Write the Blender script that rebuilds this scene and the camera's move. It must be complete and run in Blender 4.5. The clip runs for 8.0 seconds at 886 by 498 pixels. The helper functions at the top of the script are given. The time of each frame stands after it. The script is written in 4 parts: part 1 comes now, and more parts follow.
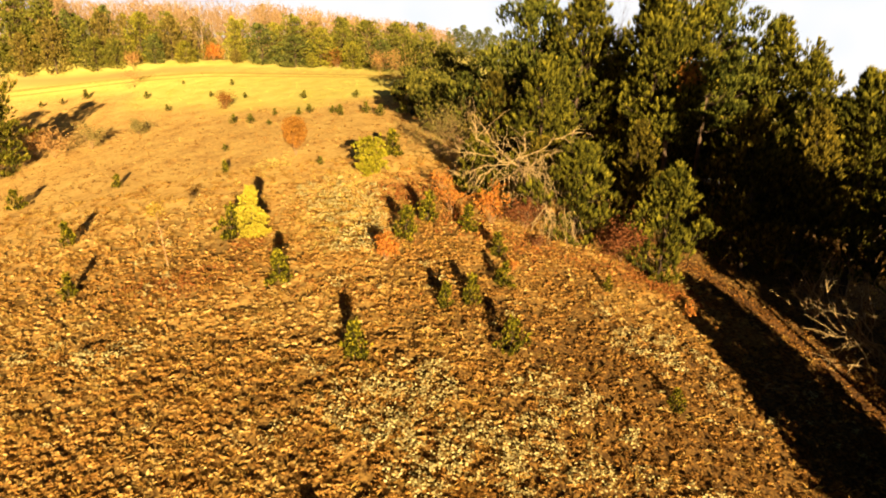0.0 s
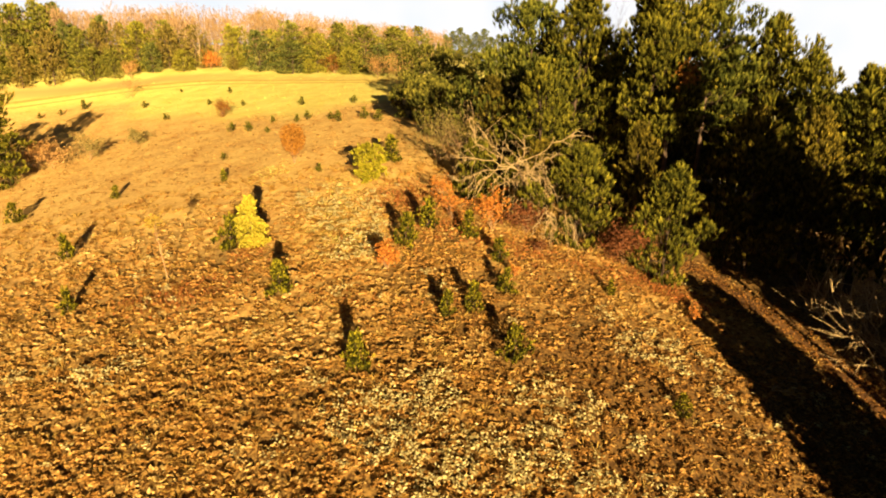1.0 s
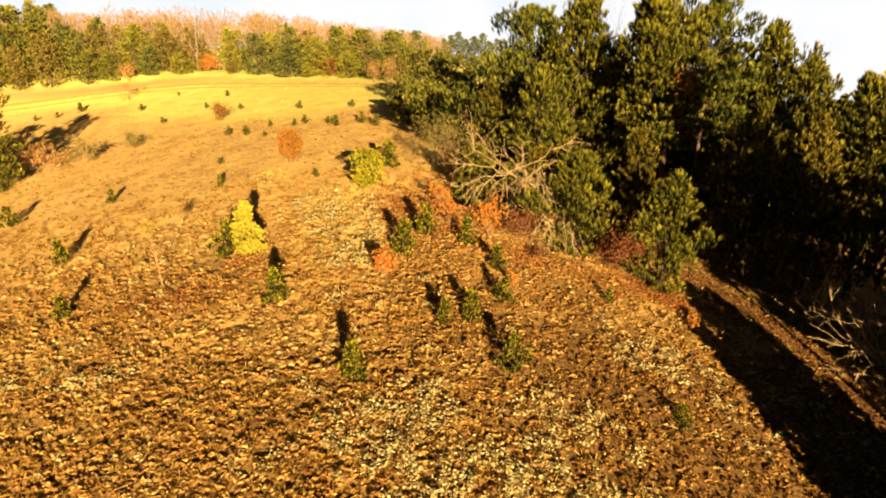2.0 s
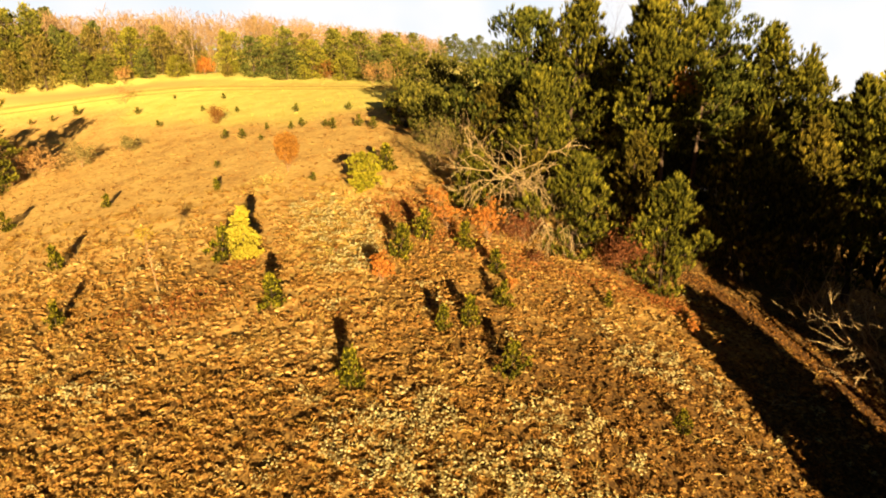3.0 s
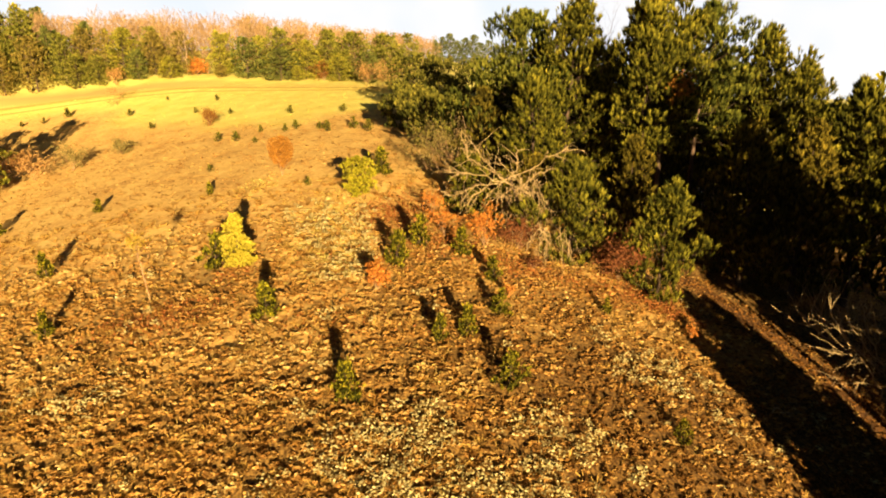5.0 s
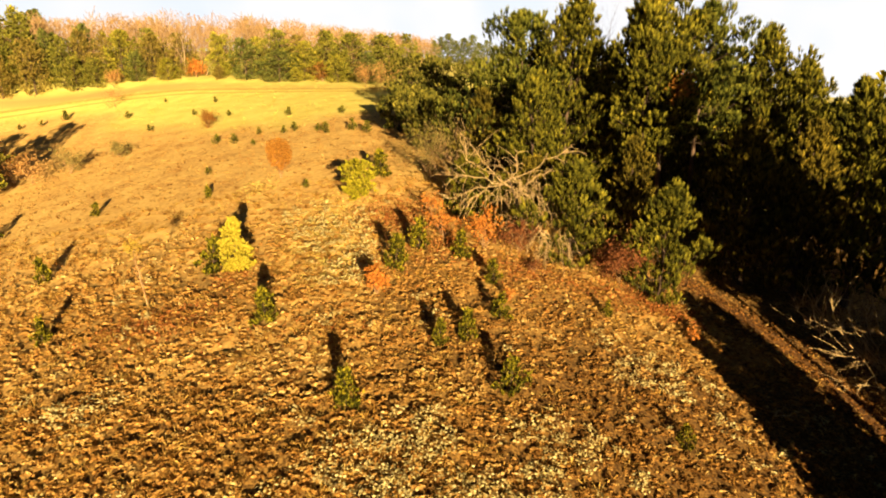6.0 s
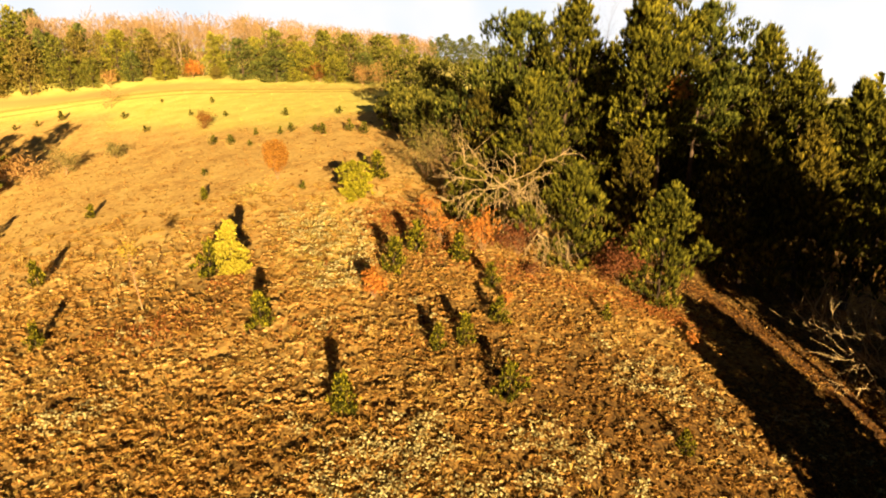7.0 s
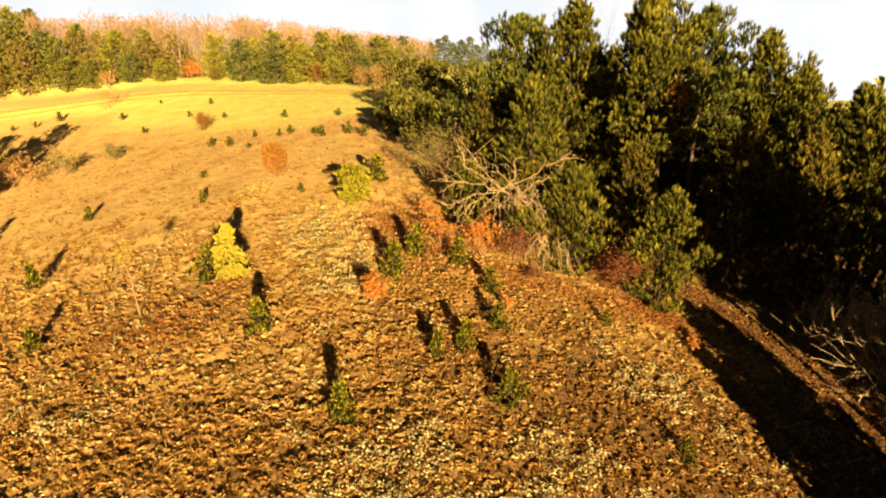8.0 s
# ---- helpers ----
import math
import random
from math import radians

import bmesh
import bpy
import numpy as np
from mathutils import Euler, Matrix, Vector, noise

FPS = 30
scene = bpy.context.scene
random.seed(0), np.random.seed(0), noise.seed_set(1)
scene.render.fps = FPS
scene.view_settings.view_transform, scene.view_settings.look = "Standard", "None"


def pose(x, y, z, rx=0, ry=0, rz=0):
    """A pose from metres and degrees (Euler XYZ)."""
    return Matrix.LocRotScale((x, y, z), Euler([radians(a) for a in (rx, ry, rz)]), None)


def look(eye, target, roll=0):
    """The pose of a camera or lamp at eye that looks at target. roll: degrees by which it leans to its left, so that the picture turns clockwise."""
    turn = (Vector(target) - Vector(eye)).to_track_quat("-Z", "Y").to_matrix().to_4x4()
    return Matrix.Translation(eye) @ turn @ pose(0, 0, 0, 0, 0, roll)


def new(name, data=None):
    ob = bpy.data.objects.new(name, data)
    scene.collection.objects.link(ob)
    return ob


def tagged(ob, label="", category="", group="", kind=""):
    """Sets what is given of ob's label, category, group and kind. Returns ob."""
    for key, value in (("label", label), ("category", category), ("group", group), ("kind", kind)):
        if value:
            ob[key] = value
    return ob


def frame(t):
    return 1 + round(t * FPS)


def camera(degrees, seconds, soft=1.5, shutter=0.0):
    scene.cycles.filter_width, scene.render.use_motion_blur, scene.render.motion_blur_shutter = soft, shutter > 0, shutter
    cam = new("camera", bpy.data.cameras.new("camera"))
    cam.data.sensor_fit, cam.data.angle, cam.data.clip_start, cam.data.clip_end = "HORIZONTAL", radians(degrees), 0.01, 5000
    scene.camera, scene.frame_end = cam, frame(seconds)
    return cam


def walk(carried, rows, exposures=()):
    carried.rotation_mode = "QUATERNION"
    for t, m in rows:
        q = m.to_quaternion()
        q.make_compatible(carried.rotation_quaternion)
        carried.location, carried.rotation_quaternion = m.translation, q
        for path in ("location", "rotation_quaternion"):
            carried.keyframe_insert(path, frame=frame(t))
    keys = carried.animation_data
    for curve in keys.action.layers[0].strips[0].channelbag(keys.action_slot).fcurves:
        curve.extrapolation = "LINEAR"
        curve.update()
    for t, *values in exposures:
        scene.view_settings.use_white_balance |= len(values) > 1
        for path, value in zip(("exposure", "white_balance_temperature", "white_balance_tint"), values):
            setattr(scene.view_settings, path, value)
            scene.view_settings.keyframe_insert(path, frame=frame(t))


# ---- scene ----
cam = camera(76.2, 8.0, 1.95)
PATH = [
    (0.0, (-0.014, -0.291, 9.334), (0.025, 18.913, 3.745), 1.12),
    (0.5, (-0.017, -0.128, 9.41), (-0.021, 19.071, 3.806), 0.33),
    (1.0, (0.0, 0.0, 9.5), (0.0, 19.225, 3.987), 0.00),
    (1.5, (-0.003, 0.128, 9.583), (0.044, 19.372, 4.135), 0.24),
    (3.0, (-0.046, 0.498, 9.762), (0.136, 19.766, 4.405), 0.09),
    (3.5, (-0.055, 0.62, 9.839), (0.132, 19.88, 4.45), -0.04),
    (4.0, (-0.077, 0.727, 9.893), (0.179, 19.993, 4.531), 0.17),
    (4.5, (-0.092, 0.856, 9.975), (0.219, 20.115, 4.589), 0.13),
    (6.0, (-0.078, 1.219, 10.176), (0.275, 20.476, 4.787), -0.32),
    (6.5, (-0.079, 1.352, 10.236), (0.321, 20.603, 4.832), -0.27),
    (7.0, (-0.079, 1.489, 10.279), (0.358, 20.744, 4.888), -0.27),
    (7.5, (-0.122, 1.581, 10.357), (0.335, 20.84, 4.985), -0.24),
    (8.0, (-0.113, 1.699, 10.423), (0.365, 20.963, 5.07), -0.08),
]
walk(cam, [(t, look(eye, target, roll)) for t, eye, target, roll in PATH], exposures=[(0.0, 1.93), (8.0, 1.93)])

# ---- world, sun ----
SUN_AZ, SUN_EL = 164.5, 6.5            # clockwise from +y, and above the horizon
world = bpy.data.worlds.new("world")
scene.world = world
world.use_nodes = True
wn = world.node_tree.nodes
sky = wn.new("ShaderNodeTexSky")
sky.sky_type = "NISHITA"
sky.sun_disc = False
sky.sun_elevation, sky.sun_rotation = radians(SUN_EL), radians(SUN_AZ)
sky.air_density, sky.dust_density, sky.ozone_density = 0.3, 0.2, 1.0
wn["Background"].inputs["Strength"].default_value = 0.010
world.node_tree.links.new(sky.outputs["Color"], wn["Background"].inputs["Color"])

sun = new("sun", bpy.data.lights.new("sun", "SUN"))
sun.data.energy, sun.data.angle, sun.data.color = 5.0, radians(0.5), (1.0, 0.76, 0.44)
sx, sy = math.sin(radians(SUN_AZ)), math.cos(radians(SUN_AZ))
ce, se = math.cos(radians(SUN_EL)), math.sin(radians(SUN_EL))
sun.matrix_world = look((sx * ce * 100, sy * ce * 100, se * 100), (0, 0, 0))


# ---- the lie of the land ----
def soft_plus(s):
    return np.logaddexp(0.0, s)


def land(x, y):
    """Height of the ridge: it climbs away from the camera and falls off to both sides."""
    x, y = np.asarray(x, float), np.asarray(y, float)
    yc = np.clip(y, -20, 125)
    base = 0.8527 + 0.0631 * yc + 3.3242 * np.log(np.maximum(yc, 8) / 30)
    yp = np.maximum(yc, 0) / 50
    right = np.maximum(0, 0.5398 - 0.2234 * yp) * 2.76 * soft_plus((x - 0.47) / 2.76)
    left = np.maximum(0, 0.5486 - 0.2175 * yp) * 11.97 * soft_plus((-16.32 - x) / 11.97)
    right, left = 14 * np.tanh(right / 14), 16 * np.tanh(left / 16)
    hill = 0.095 * np.clip(y - 125, 0, 185) * np.interp(x, [-170, -60, 0, 30, 90], [1, 1, 0.75, 0.55, 0])
    valley = 30 * np.tanh(0.45 * 8 * soft_plus((x - 24) / 8) / 30) * np.clip((y - 48) / 40, 0, 1)
    return base - right - left + hill - valley


def lattice(ix, iy, seed):
    n = (ix.astype(np.int64) * 374761393 + iy.astype(np.int64) * 668265263 + seed * 974634777) & 0x7FFFFFFF
    n = ((n ^ (n >> 13)) * 1274126177) & 0x7FFFFFFF
    return ((n ^ (n >> 16)) & 0xFFFF) / 65535.0


def patches(x, y, size, seed):
    """Smooth noise from 0 to 1 with blobs of about that size in metres."""
    x, y = np.asarray(x, float) / size, np.asarray(y, float) / size
    out, amp, total = 0.0, 1.0, 0.0
    for octave in range(3):
        ix, iy = np.floor(x), np.floor(y)
        fx, fy = x - ix, y - iy
        fx, fy = fx * fx * (3 - 2 * fx), fy * fy * (3 - 2 * fy)
        s = seed + octave
        a = lattice(ix, iy, s) * (1 - fx) + lattice(ix + 1, iy, s) * fx
        b = lattice(ix, iy + 1, s) * (1 - fx) + lattice(ix + 1, iy + 1, s) * fx
        out, total = out + amp * (a * (1 - fy) + b * fy), total + amp
        x, y, amp = x * 2.03, y * 2.03, amp * 0.5
    return out / total


def bumps(x, y):
    """Hummocks of the rough slope, fading with distance."""
    near = np.clip((44 - np.asarray(y)) / 16, 0.1, 1) * np.clip(2 - np.hypot(x, np.asarray(y) - 30) / 75, 0, 1)
    return near * (0.14 * (patches(x, y, 2.2, 11) - 0.5) + 0.25 * (patches(x, y, 0.6, 12) - 0.5))


EDGE_X = [-150.0, -83.1, -70.1, -55.7, -44.4, -31.3, -15.3, -2.0, 10.0, 40.0]     # where the meadow meets the woods
EDGE_Y = [101.1, 112.8, 115.0, 120.3, 121.4, 115.5, 111.0, 104.2, 97.4, 92.6]


def wood_edge(x):
    return np.interp(x, EDGE_X, EDGE_Y)


def unmown(x, y):
    """1 on the strip of brown grass that the mower leaves along the wood's edge."""
    off = wood_edge(x) - np.asarray(y) - 2 * patches(x, y, 30, 8)
    strip = np.clip(1.8 - np.abs(off - np.interp(x, [-84, -60], [-0.5, 4.2])) / 2.4, 0, 1)
    return strip * np.interp(x, [-60, -40, -10], [1.0, 0.5, 0.3]) * np.clip((patches(x, y, 4, 9) - 0.1) * 3, 0.5, 1)


def meadow(x, y):
    """1 on the mown yellow meadow, 0 on the rough slope."""
    x, y = np.asarray(x, float), np.asarray(y, float)
    start = np.interp(x, [-89.9, -71.9, -53.0, -36.0, -27.0, -13.0, -5.0], [104.6, 97.6, 93.7, 78.6, 70.6, 70.4, 74.4])
    return np.clip((y - start + 14 * (patches(x, y, 9, 5) - 0.5)) / 9, 0, 1)


TRACK_X, TRACK_Y = [12.5, 14.6, 16.9, 19.8, 21.6, 22.8, 23.5, 24.0], [42.9, 39.5, 36.2, 33.3, 29.5, 25.6, 20.4, 9.7]


def brown_at(x, y):
    """1 where dark withered weeds outgrow the straw, towards the track at the foot of the slope."""
    x, y = np.asarray(x), np.asarray(y)
    slope = np.clip((x + 3) / 9, 0, 1) * np.clip((31 - y) / 7, 0, 1)
    beside = np.clip(1.5 - np.abs(x - np.interp(-y, [-v for v in TRACK_Y], TRACK_X)) / 2.4, 0, 1) * np.clip((46 - y) / 6, 0, 1)
    return np.maximum(slope, beside)


def pale_at(x, y):
    """1 in the few drifts of cream-coloured grass that stand clear of weeds."""
    x, y = np.asarray(x, float), np.asarray(y, float)
    much = 0 * x
    for cx, cy, rx, ry, m in ((-4.8, 30.6, 1.5, 2.2, 1.0), (-6.0, 34.6, 1.9, 3.2, 1.0), (-8.2, 38.5, 1.8, 2.6, 0.7)):
        much = np.maximum(much, m * np.exp(-(((x - cx) / rx) ** 2 + ((y - cy) / ry) ** 2)))
    return np.clip(much * 1.7 + 0.8 * much * (patches(x, y, 0.9, 77) - 0.5), 0, 1)


def litter_shade_at(x, y):
    """1 where dark leaf litter and brown weeds, with painted shade, lie between the tufts, 0 on the pale upper slope.
    """
    x, y = np.asarray(x, float), np.asarray(y, float)
    low = np.clip((36 - y) / 14 + 1.6 * (patches(x, y, 6, 71) - 0.5), 0, 1)
    # under the pines: dark litter that also carries the verge's shade
    under_pines = np.clip((x - 13.5 - 0.45 * np.maximum(0, 36 - y)) / 3, 0, 1)
    before_pines = np.clip((x + 3.5) / 3, 0, 1) * np.clip((39 - y) / 4, 0, 1) * np.clip((patches(x, y, 2.5, 72) - 0.2) * 3, 0, 1)
    return np.maximum(np.maximum(low, before_pines), under_pines) * (1 - pale_at(x, y))


# ---- materials ----
def material(name, colours, size=1.0, rough=0.85, bump=0.0, vary="", gloss=0.2, through_light=0.0, detail=6.0, stretch=(1, 1, 1), mix=0.5, patchy=0.45, span=None, base_colour=None):
    """Colours along a ramp, mixed from two scales of noise and, where vary is "object" or "island", from a random value."""
    m = bpy.data.materials.new(name)
    m.use_nodes = True
    nt = m.node_tree
    n, link = nt.nodes, nt.links.new
    shader = n["Principled BSDF"]
    shader.inputs["Roughness"].default_value = rough
    shader.inputs["Specular IOR Level"].default_value = gloss
    place = n.new("ShaderNodeTexCoord")
    scaled = n.new("ShaderNodeMapping")
    scaled.inputs["Scale"].default_value = stretch
    link(place.outputs["Object"], scaled.inputs["Vector"])
    fine, broad = n.new("ShaderNodeTexNoise"), n.new("ShaderNodeTexNoise")
    for node, s in ((fine, 1 / size), (broad, 0.13 / size)):
        node.inputs["Scale"].default_value = s
        node.inputs["Detail"].default_value = detail
        link(scaled.outputs["Vector"], node.inputs["Vector"])
    both = n.new("ShaderNodeMix")
    both.inputs["Factor"].default_value = patchy
    link(fine.outputs["Fac"], both.inputs["A"])
    link(broad.outputs["Fac"], both.inputs["B"])
    value = both.outputs["Result"]
    if vary:
        chance = n.new("ShaderNodeObjectInfo" if vary == "object" else "ShaderNodeNewGeometry")
        second = n.new("ShaderNodeMix")
        second.inputs["Factor"].default_value = mix
        link(value, second.inputs["A"])
        link(chance.outputs["Random" if vary == "object" else "Random Per Island"], second.inputs["B"])
        value = second.outputs["Result"]
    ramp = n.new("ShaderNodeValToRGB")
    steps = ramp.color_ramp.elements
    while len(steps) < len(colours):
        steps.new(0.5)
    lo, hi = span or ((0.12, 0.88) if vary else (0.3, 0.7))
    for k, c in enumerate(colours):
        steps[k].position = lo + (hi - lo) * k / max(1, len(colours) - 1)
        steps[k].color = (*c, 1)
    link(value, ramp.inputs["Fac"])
    colour = ramp.outputs["Color"]
    # shade between tufts painted in: a darker colour at each tuft's foot
    if base_colour:
        lit_end, foot_shade = n.new("ShaderNodeAttribute"), n.new("ShaderNodeMix")
        lit_end.attribute_name, foot_shade.data_type = "tip_light", "RGBA"
        foot_shade.inputs[6].default_value = (*base_colour, 1)
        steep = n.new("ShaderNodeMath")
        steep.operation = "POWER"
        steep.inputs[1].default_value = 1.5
        link(lit_end.outputs["Fac"], steep.inputs[0])
        link(steep.outputs[0], foot_shade.inputs["Factor"])
        link(colour, foot_shade.inputs[7])
        colour = foot_shade.outputs[2]
    link(colour, shader.inputs["Base Color"])
    if bump:
        relief = n.new("ShaderNodeBump")
        relief.inputs["Strength"].default_value = bump
        relief.inputs["Distance"].default_value = size * 0.3
        link(fine.outputs["Fac"], relief.inputs["Height"])
        link(relief.outputs["Normal"], shader.inputs["Normal"])
    if through_light:
        leaf, both_ways = n.new("ShaderNodeBsdfTranslucent"), n.new("ShaderNodeMixShader")
        link(colour, leaf.inputs["Color"])
        both_ways.inputs["Fac"].default_value = through_light
        link(shader.outputs["BSDF"], both_ways.inputs[1])
        link(leaf.outputs["BSDF"], both_ways.inputs[2])
        link(both_ways.outputs["Shader"], n["Material Output"].inputs["Surface"])
    return m


# a near-black last colour is crown shade painted at each tuft's foot
NEEDLES = material("pine_needles", [(0.013, 0.017, 0.002), (0.075, 0.074, 0.008), (0.25, 0.215, 0.018), (0.58, 0.46, 0.038)], 0.6, 0.85, vary="island", gloss=0.04, through_light=0.03, mix=0.16, patchy=0.35, detail=3, span=(0.28, 0.74), base_colour=(0.005, 0.005, 0.0015))
NEEDLES_GREEN = material("green_needles", [(0.011, 0.016, 0.003), (0.058, 0.068, 0.010), (0.205, 0.20, 0.024), (0.52, 0.44, 0.048)], 0.6, 0.85, vary="island", gloss=0.04, through_light=0.03, mix=0.16, patchy=0.35, detail=3, span=(0.28, 0.74), base_colour=(0.004, 0.005, 0.0015))
NEEDLES_TAWNY = material("tawny_needles", [(0.016, 0.014, 0.002), (0.085, 0.066, 0.008), (0.25, 0.185, 0.018), (0.52, 0.37, 0.035)], 0.6, 0.85, vary="island", gloss=0.04, through_light=0.03, mix=0.16, patchy=0.35, detail=3, span=(0.28, 0.74), base_colour=(0.006, 0.005, 0.0015))
NEEDLES_DULL = material("dull_needles", [(0.018, 0.023, 0.004), (0.085, 0.084, 0.012), (0.22, 0.19, 0.026), (0.42, 0.34, 0.045)], 0.8, 0.85, vary="island", gloss=0.04, through_light=0.06, mix=0.3, span=(0.25, 0.75), base_colour=(0.008, 0.008, 0.002))
NEEDLES_YOUNG = material("young_needles", [(0.012, 0.012, 0.001), (0.052, 0.051, 0.004), (0.21, 0.18, 0.011), (0.54, 0.425, 0.022)], 0.3, 0.85, vary="island", gloss=0.04, through_light=0.02, mix=0.35, patchy=0.2, detail=3, span=(0.28, 0.72), base_colour=(0.005, 0.005, 0.001))
NEEDLES_GOLD = material("golden_needles", [(0.21, 0.165, 0.013), (0.46, 0.37, 0.033), (0.72, 0.59, 0.075)], 0.3, 0.85, vary="island", gloss=0.04, through_light=0.12, mix=0.3, base_colour=(0.3, 0.235, 0.018))
NEEDLES_BRIGHT = material("bright_needles", [(0.09, 0.085, 0.006), (0.28, 0.24, 0.014), (0.52, 0.42, 0.028)], 0.3, 0.85, vary="island", gloss=0.04, through_light=0.12)
NEEDLES_FAR = material("far_needles", [(0.012, 0.016, 0.003), (0.065, 0.07, 0.010), (0.20, 0.18, 0.024), (0.42, 0.35, 0.04)], 1.2, 0.85, vary="island", gloss=0.04, through_light=0.1, mix=0.22, patchy=0.4, detail=4, span=(0.2, 0.76))
NEEDLES_OLIVE = material("olive_needles", [(0.02, 0.017, 0.003), (0.10, 0.078, 0.013), (0.24, 0.175, 0.032), (0.40, 0.29, 0.06)], 1.2, 0.85, vary="island", gloss=0.04, through_light=0.1, mix=0.22, patchy=0.4, detail=4, span=(0.2, 0.76))
NEEDLES_DEEP = material("deep_needles", [(0.008, 0.013, 0.003), (0.045, 0.055, 0.011), (0.145, 0.15, 0.03), (0.34, 0.30, 0.05)], 1.2, 0.85, vary="island", gloss=0.04, through_light=0.1, mix=0.22, patchy=0.4, detail=4, span=(0.2, 0.76))
NEEDLES_SUNNY = material("sunny_needles", [(0.02, 0.022, 0.003), (0.10, 0.095, 0.010), (0.28, 0.24, 0.024), (0.50, 0.42, 0.045)], 1.2, 0.85, vary="island", gloss=0.04, through_light=0.1, mix=0.22, patchy=0.4, detail=4, span=(0.2, 0.76))
BARK = material("pine_bark", [(0.035, 0.022, 0.013), (0.08, 0.05, 0.028), (0.15, 0.095, 0.05)], 0.12, 0.95, 0.6, stretch=(1, 1, 0.3))
DEADWOOD = material("weathered_wood", [(0.17, 0.10, 0.036), (0.38, 0.255, 0.105), (0.60, 0.435, 0.20)], 0.15, 0.9, 0.3)
TWIGS = material("bare_twigs", [(0.14, 0.075, 0.032), (0.26, 0.15, 0.065), (0.40, 0.245, 0.11)], 0.6, 0.9, vary="island")
HILL_TWIGS = material("hill_twigs", [(0.105, 0.06, 0.025), (0.21, 0.126, 0.05), (0.31, 0.195, 0.082)], 3.0, 0.9, vary="island")
TWIGS_PALE = material("pale_twigs", [(0.3, 0.2, 0.1), (0.45, 0.3, 0.16), (0.55, 0.4, 0.22)], 0.4, 0.9, vary="island")
LEAF_ORANGE = material("orange_leaves", [(0.26, 0.078, 0.010), (0.44, 0.155, 0.019), (0.60, 0.26, 0.04)], 0.4, 0.75, vary="island", through_light=0.25)
LEAF_RUST = material("rust_leaves", [(0.06, 0.018, 0.005), (0.14, 0.045, 0.011), (0.25, 0.09, 0.022)], 0.4, 0.8, vary="island", through_light=0.2)
LEAF_TAN = material("tan_leaves", [(0.20, 0.10, 0.03), (0.36, 0.19, 0.05), (0.5, 0.29, 0.09)], 0.4, 0.8, vary="island", through_light=0.2)
LEAF_BROWN = material("brown_oak_leaves", [(0.08, 0.03, 0.004), (0.19, 0.075, 0.009), (0.32, 0.135, 0.018)], 0.4, 0.8, vary="island", through_light=0.15)
LEAF_OCHRE = material("ochre_oak_leaves", [(0.11, 0.043, 0.004), (0.27, 0.112, 0.011), (0.44, 0.20, 0.023)], 0.4, 0.8, vary="island", through_light=0.2)
LEAF_OLIVE_GOLD = material("olive_gold_leaves", [(0.16, 0.10, 0.012), (0.34, 0.22, 0.02), (0.50, 0.34, 0.035)], 0.4, 0.8, vary="island", through_light=0.2)
LEAF_OLIVE = material("olive_leaves", [(0.10, 0.085, 0.02), (0.2, 0.15, 0.035), (0.3, 0.22, 0.06)], 0.4, 0.8, vary="island", through_light=0.2)
STRAW = material("straw", [(0.19, 0.082, 0.014), (0.41, 0.207, 0.036), (0.59, 0.365, 0.073), (0.68, 0.47, 0.125)], 0.45, 0.9, vary="island", through_light=0.15, mix=0.55, patchy=0.6, gloss=0.05)
SEED_HEAD = material("pale_seed_heads", [(0.32, 0.24, 0.072), (0.44, 0.355, 0.13), (0.55, 0.46, 0.2)], 1.0, 0.9, vary="island", through_light=0.2, mix=0.6)
RED_LITTER = material("red_leaf_litter", [(0.13, 0.036, 0.007), (0.26, 0.083, 0.015), (0.40, 0.15, 0.03)], 0.6, 0.85, vary="island", through_light=0.15)
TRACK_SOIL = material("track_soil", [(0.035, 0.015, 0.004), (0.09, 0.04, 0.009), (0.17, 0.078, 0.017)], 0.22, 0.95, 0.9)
WORN = material("worn_straw", [(0.40, 0.26, 0.05), (0.50, 0.34, 0.065), (0.60, 0.44, 0.085)], 0.6, 0.95, 0.4)
MOUND = material("weed_mound", [(0.15, 0.068, 0.013), (0.29, 0.138, 0.027), (0.44, 0.242, 0.058), (0.56, 0.365, 0.115)], 0.26, 0.9, gloss=0.05, vary="island", through_light=0.1, mix=0.14, patchy=0.22, detail=2, span=(0.34, 0.68))
PALE_MOUND = material("pale_mound", [(0.20, 0.10, 0.022), (0.37, 0.215, 0.054), (0.50, 0.335, 0.10), (0.60, 0.445, 0.165)], 0.26, 0.9, gloss=0.05, vary="island", through_light=0.1, mix=0.14, patchy=0.22, detail=2, span=(0.34, 0.68))
BROWN_MOUND = material("brown_mound", [(0.05, 0.021, 0.004), (0.125, 0.056, 0.011), (0.25, 0.12, 0.026), (0.46, 0.265, 0.068)], 0.4, 0.9, gloss=0.05, vary="island", through_light=0.08, mix=0.3, patchy=0.3, detail=4, span=(0.3, 0.7))
PALE_STRAW = material("pale_straw", [(0.36, 0.195, 0.046), (0.57, 0.350, 0.088), (0.73, 0.49, 0.132), (0.82, 0.59, 0.19)], 2.2, 0.85, vary="island", through_light=0.15, mix=0.5)
MEADOW = material("meadow_straw", [(0.57, 0.44, 0.08), (0.72, 0.585, 0.13), (0.82, 0.69, 0.19)], 2.0, 0.85, vary="island", through_light=0.15)


